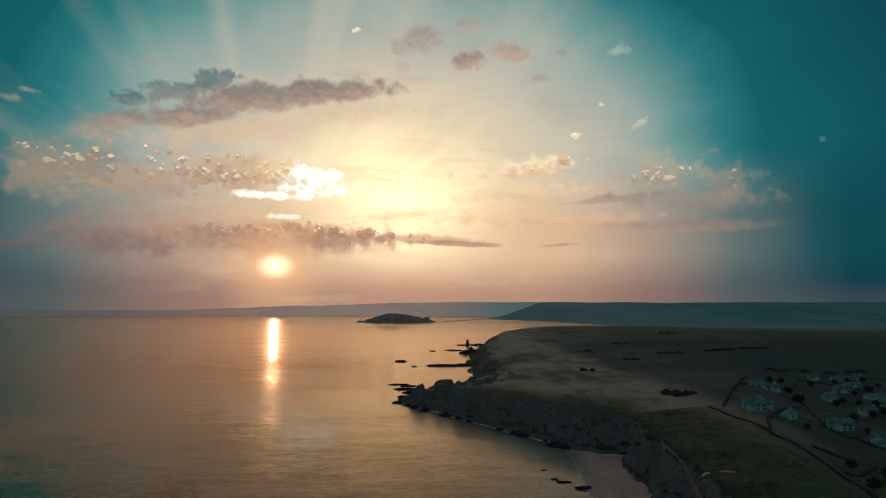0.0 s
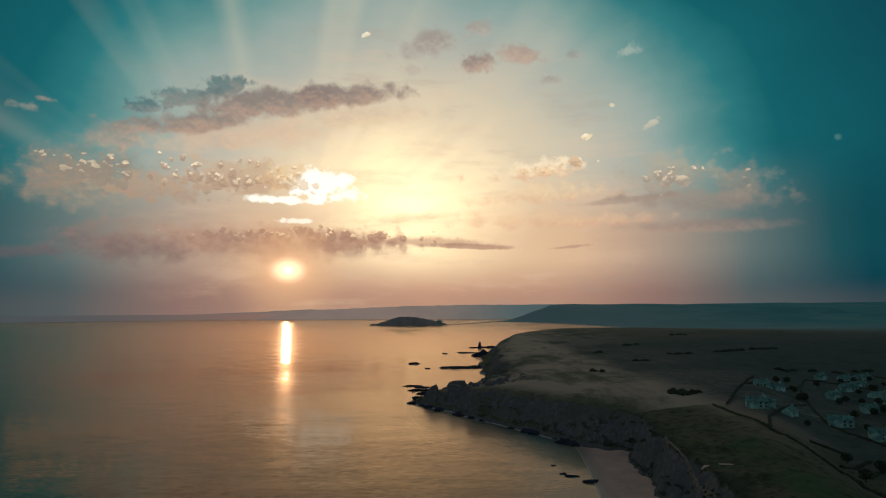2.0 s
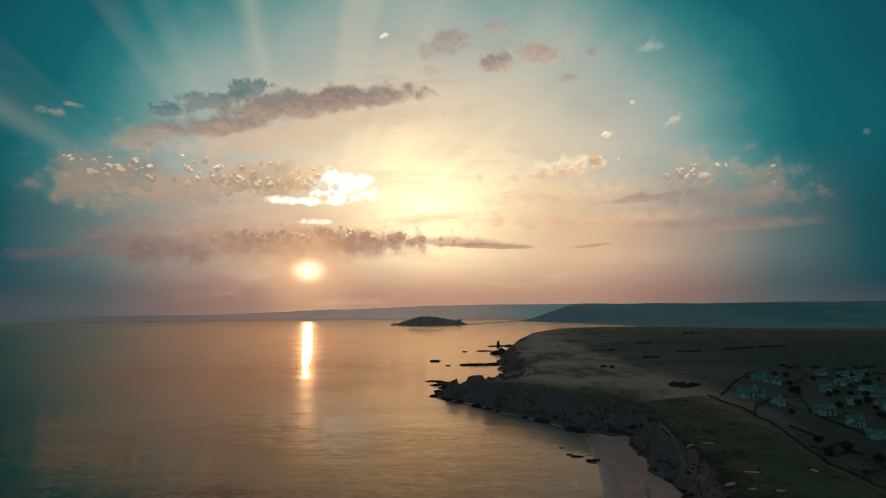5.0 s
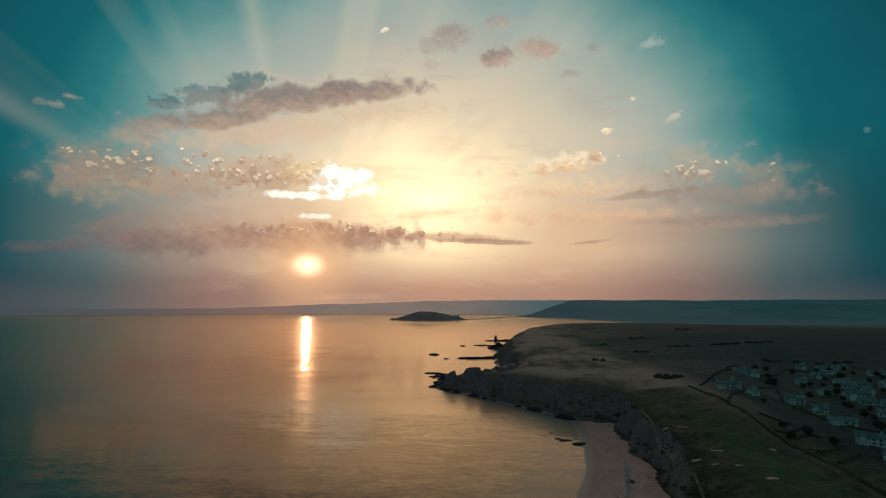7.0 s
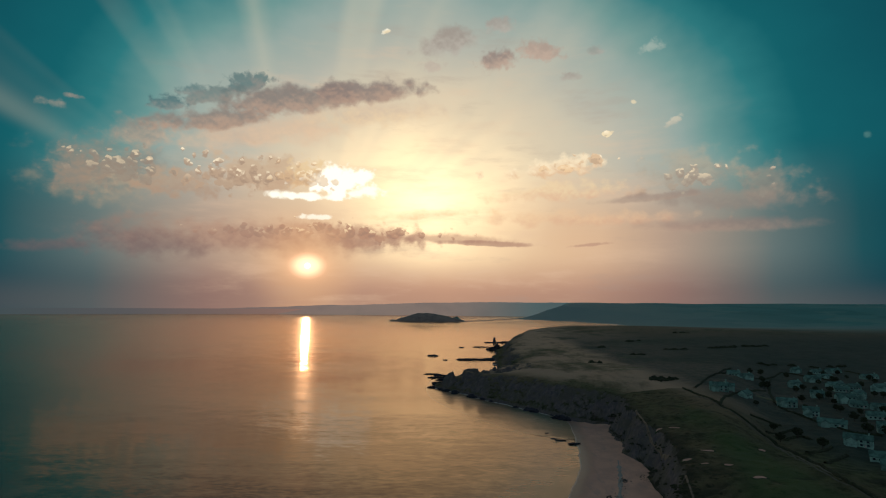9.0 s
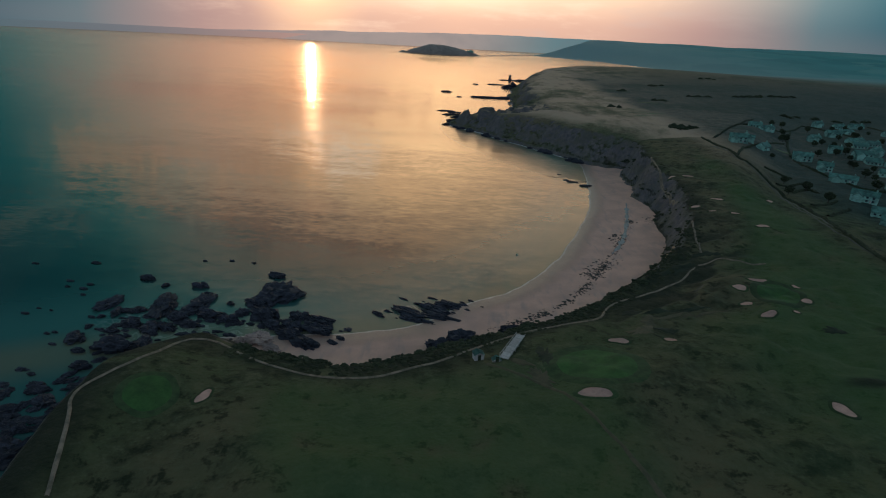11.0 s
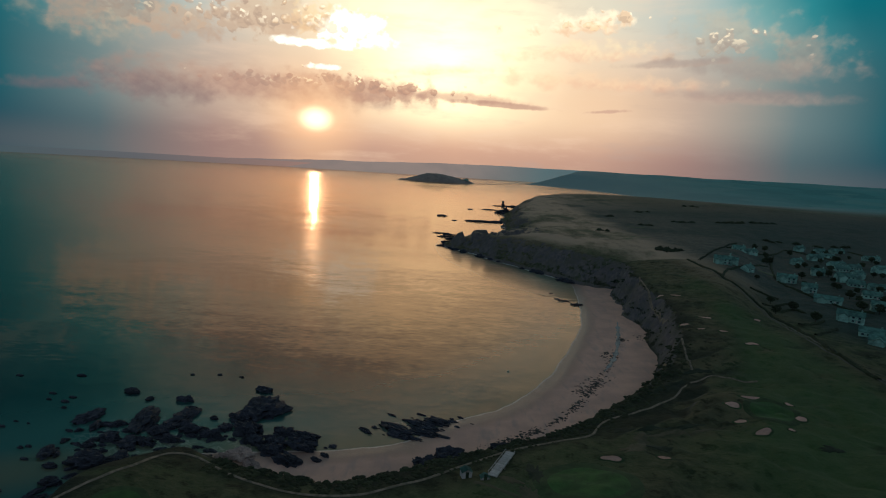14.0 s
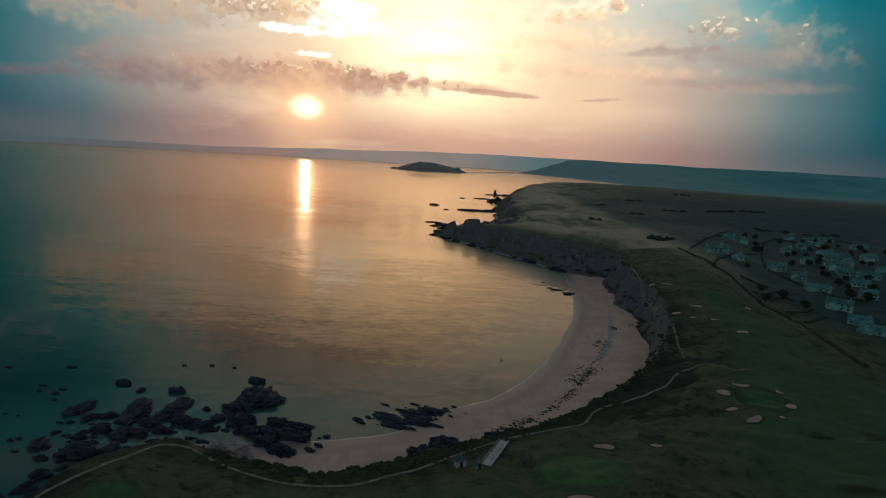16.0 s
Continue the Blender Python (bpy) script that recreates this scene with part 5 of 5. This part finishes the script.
def tree(seed):
    t = thing("tree", "small dark windblown garden tree between the houses", "tree", pose(0, 0, 0), "garden trees")
    for name, me in zip(("trunk", "crown"), tree_mesh(seed)):
        ob = new(name, me)
        ob.parent = t
    return t


TREES = [tree(k) for k in range(3)]
count = 0
while count < 46:
    x, y = rng.uniform(196, 440), rng.uniform(250, 640)
    if x < 190 + max(0, y - 380) * 0.55 or x > 0.78 * y or min(math.hypot(x - p[0], y - p[1]) for p in spots) < 11:
        continue
    m = pose(x, y, ground_at(x, y) - 0.1, 0, 0, rng.uniform(0, 360)) @ Matrix.Scale(rng.uniform(0.7, 1.25), 4)
    if count < 3:
        TREES[count].matrix_world = m
    else:
        ob = copy_thing(TREES[count % 3], m)
        ob.matrix_world = m
    count += 1


# ---------------------------------------------------------------- on the beach
def beach_at(x, y):
    xx, yy = np.array([float(x)]), np.array([float(y)])
    d = line_distance(xx, yy, SHORE)
    d = np.where(inside(xx, yy, SHORE_RING), d, -d)
    return float((0.045 * d + 1.2 * smooth(18, 40, d))[0])


def strand(line, n, spread, lo, hi, name, label, seed):
    """A broken line of weed and stones, too many to count."""
    r = random.Random(seed)
    pts = rounded(line, 2)
    verts, faces = [], []
    base = [(1, 0, 0), (0, 1, 0), (-1, 0, 0), (0, -1, 0), (0, 0, 0.5), (0.6, 0.6, 0.1), (-0.6, 0.6, 0.15), (-0.6, -0.6, 0.1), (0.6, -0.6, 0.12)]
    tri = [(0, 5, 4), (5, 1, 4), (1, 6, 4), (6, 2, 4), (2, 7, 4), (7, 3, 4), (3, 8, 4), (8, 0, 4)]
    heaps = [r.random() for _ in range(max(5, n // 22))]
    for _ in range(n):
        f = min(0.999, max(0.0, r.choice(heaps) + r.gauss(0, 0.016))) * (len(pts) - 1)
        k = int(f)
        f -= k
        x = pts[k][0] + (pts[k + 1][0] - pts[k][0]) * f + r.gauss(0, spread)
        y = pts[k][1] + (pts[k + 1][1] - pts[k][1]) * f + r.gauss(0, spread)
        s_, a = r.uniform(lo, hi), r.uniform(0, math.pi)
        z, q, o = beach_at(x, y), r.uniform(0.3, 0.8), len(verts)
        for bx_, by_, bz in base:
            jx, jy = bx_ * s_ * r.uniform(0.7, 1.3), by_ * s_ * q * r.uniform(0.7, 1.3)
            verts.append((x + jx * math.cos(a) - jy * math.sin(a), y + jx * math.sin(a) + jy * math.cos(a), z - 0.03 + bz * s_ * 0.7))
        faces += [tuple(o + i for i in t) for t in tri]
    me = bpy.data.meshes.new(name)
    me.from_pydata(verts, [], faces)
    me.materials.append(STRAND)
    tagged(new(name, me), label, "seaweed", kind="stuff")


strand([(100, 325), (95, 311), (86, 289), (75, 264), (65, 245), (55, 227), (46, 212), (33, 199), (23, 192)], 620, 1.3, 0.25, 1.0, "seaweed", "dark broken line of weed and stones along the tide mark", 3)
strand([(72, 258), (66, 247), (58, 240)], 150, 2.4, 0.25, 0.9, "weed_patch", "thick patch of dark weed on pale sand", 6)
strand([(86, 300), (80, 286), (74, 276)], 40, 1.0, 0.3, 1.0, "tide_wrack", "thin scatter of dark weed across pale sand", 4)
strand([(108, 296), (111, 312), (112, 330)], 46, 1.6, 0.25, 0.8, "beach_stones", "scattered stones under the cliff on the beach", 5)
strand([(12, 184), (26, 194), (40, 203)], 60, 1.6, 0.2, 0.6, "beach_pebbles", "small dark stones at the top of the beach", 7)


# stream over the sand, a mooring buoy, pale boulders by the slip
STREAM = material("stream_water", simple((0.16, 0.19, 0.21), (0.10, 0.12, 0.13), 0.3, 0.55, 0.02))


def stream(line, width):
    pts = np.array(rounded(line, 3))
    t = np.gradient(pts, axis=0)
    t /= np.linalg.norm(t, axis=1, keepdims=True)
    nrm = np.stack([-t[:, 1], t[:, 0]], 1)
    w = width * (0.5 + np.abs(fbm(pts[:, 0], pts[:, 1], 5, 3, 77)) * 2.5) * np.sin(np.linspace(0.15, 3.0, len(pts)))
    rows = []
    for f in (-1, -0.5, 0, 0.5, 1):
        q = pts + nrm * (f * w / 2)[:, None]
        rows.append(np.column_stack([q, [beach_at(*p) + 0.16 - 0.06 * f * f for p in q]]))
    n = len(pts)
    me = bpy.data.meshes.new("beach_stream")
    me.from_pydata(np.concatenate(rows).tolist(), [], [(k * n + i + 1, k * n + i, (k + 1) * n + i, (k + 1) * n + i + 1) for k in range(4) for i in range(n - 1)])
    me.materials.append(STREAM)
    tagged(new("beach_stream", me), "shallow stream shining bluish across the sand", "stream", kind="structure")


stream([(109, 364), (104, 344), (98, 322), (90, 297), (82, 278), (76, 268)], 2.2)


def buoy(x, y):
    bm = bmesh.new()
    bmesh.ops.create_uvsphere(bm, u_segments=14, v_segments=8, radius=0.55)
    for v in bm.verts:
        v.co.z = v.co.z * 0.8 + (0.25 if v.co.z > 0.4 else 0.1)
    t = thing("buoy", "small pale mooring buoy floating in the bay", "buoy", pose(x, y, 0))
    part("float", bm, WALLM, t, shade=True)
    bm = bmesh.new()
    bmesh.ops.create_cone(bm, segments=8, radius1=0.09, radius2=0.07, depth=0.5, cap_ends=True, matrix=pose(0, 0, 0.8))
    part("ring_post", bm, ROOFM, t)


buoy(29, 262)
PALE = material("pale_boulder", simple((0.50, 0.34, 0.20), (0.30, 0.22, 0.15), 0.8, 0.9, 0.1))
PALE_ROCK = ROCKS[2].copy()
PALE_ROCK.materials.clear()
PALE_ROCK.materials.append(PALE)
for x, y, a in ((98, 254.5, 0.9), (100, 257, 0.8), (97, 253, 0.6), (101.5, 259, 0.8), (99, 259, 0.5)):
    ob = new("rock", PALE_ROCK)
    ob.matrix_world = pose(x, y, max(beach_at(x, y), ground_at(x, y)) + 0.15, 0, 0, rng.uniform(0, 180)) @ Matrix.Diagonal((a * 1.4, a, a * 0.7, 1))
    tagged(ob, "small orange-tinted boulder at the dune foot", "rock", "pale boulders")


for k, (x, y, rx, ry, turn) in enumerate(((204, 628, 13, 2.6, -6), (186, 604, 9, 2.0, 4), (262, 470, 8, 2.0, -20), (240, 760, 14, 3.0, 0))):
    ob = new("mown_strip", drape_patch("mown_strip", x, y, rx, ry, turn, 0.4, MOWN_STRIP, k + 0.5, 0.2, 6, 30))
    ob.location = (x, y, 0)
    tagged(ob, "pale mown strip of grass on the dry heath", "grass strip", kind="structure")


# worn ground, hollows and thick rough among the dunes
HOLLOW = material("dark_rough", simple((0.026, 0.036, 0.020), (0.014, 0.020, 0.012), 0.25, 0.95, 0.3))
for k, (x, y, rx, ry, turn, mat, label) in enumerate((
        (58, 167, 5.5, 2.6, 30, WORN, "bare worn turf between two bunkers"), (63, 175, 2.2, 5.0, -20, WORN, "bare worn turf on a dune ridge"),
        (84, 183, 11, 0.9, 22, WORN, "long strip of worn turf on a dune ridge"), (72, 180, 9, 0.8, 24, WORN, "long strip of worn turf on a dune ridge"),
        (18, 146, 3.6, 1.8, -40, WORN, "worn turf at the head of the ramp"), (23, 138, 2.0, 5.0, 18, WORN, "worn turf along a trodden way"),
        (70, 184, 7.5, 1.3, 22, HOLLOW, "dark hollow filled with rough grass"), (82, 187, 6.0, 1.2, 20, HOLLOW, "dark hollow filled with rough grass"),
        (60, 184, 3.6, 2.2, 10, HOLLOW, "thick dark rough in a dune hollow"), (25.5, 150, 2.6, 6.0, -8, HOLLOW, "thick dark rough beside the green"),
        (118, 168, 3.8, 1.8, -10, HOLLOW, "dark pit of rough grass on the links"),
        (66, 169, 4.5, 2.4, 0, HOLLOW, "thick dark rough round a bunker"), (90, 224, 9.0, 3.0, 38, HOLLOW, "dense dark scrub between path and beach"),
        (108, 240, 7.0, 2.4, 10, HOLLOW, "dense dark scrub above the beach"))):
    ob = new("turf_patch", drape_patch("turf_patch", x, y, rx, ry, turn, 0.16, mat, k * 1.7 + 0.4, 0.12, 6, 72, ragged=0.8))
    ob.location = (x, y, 0)
    tagged(ob, label, "turf", kind="structure")
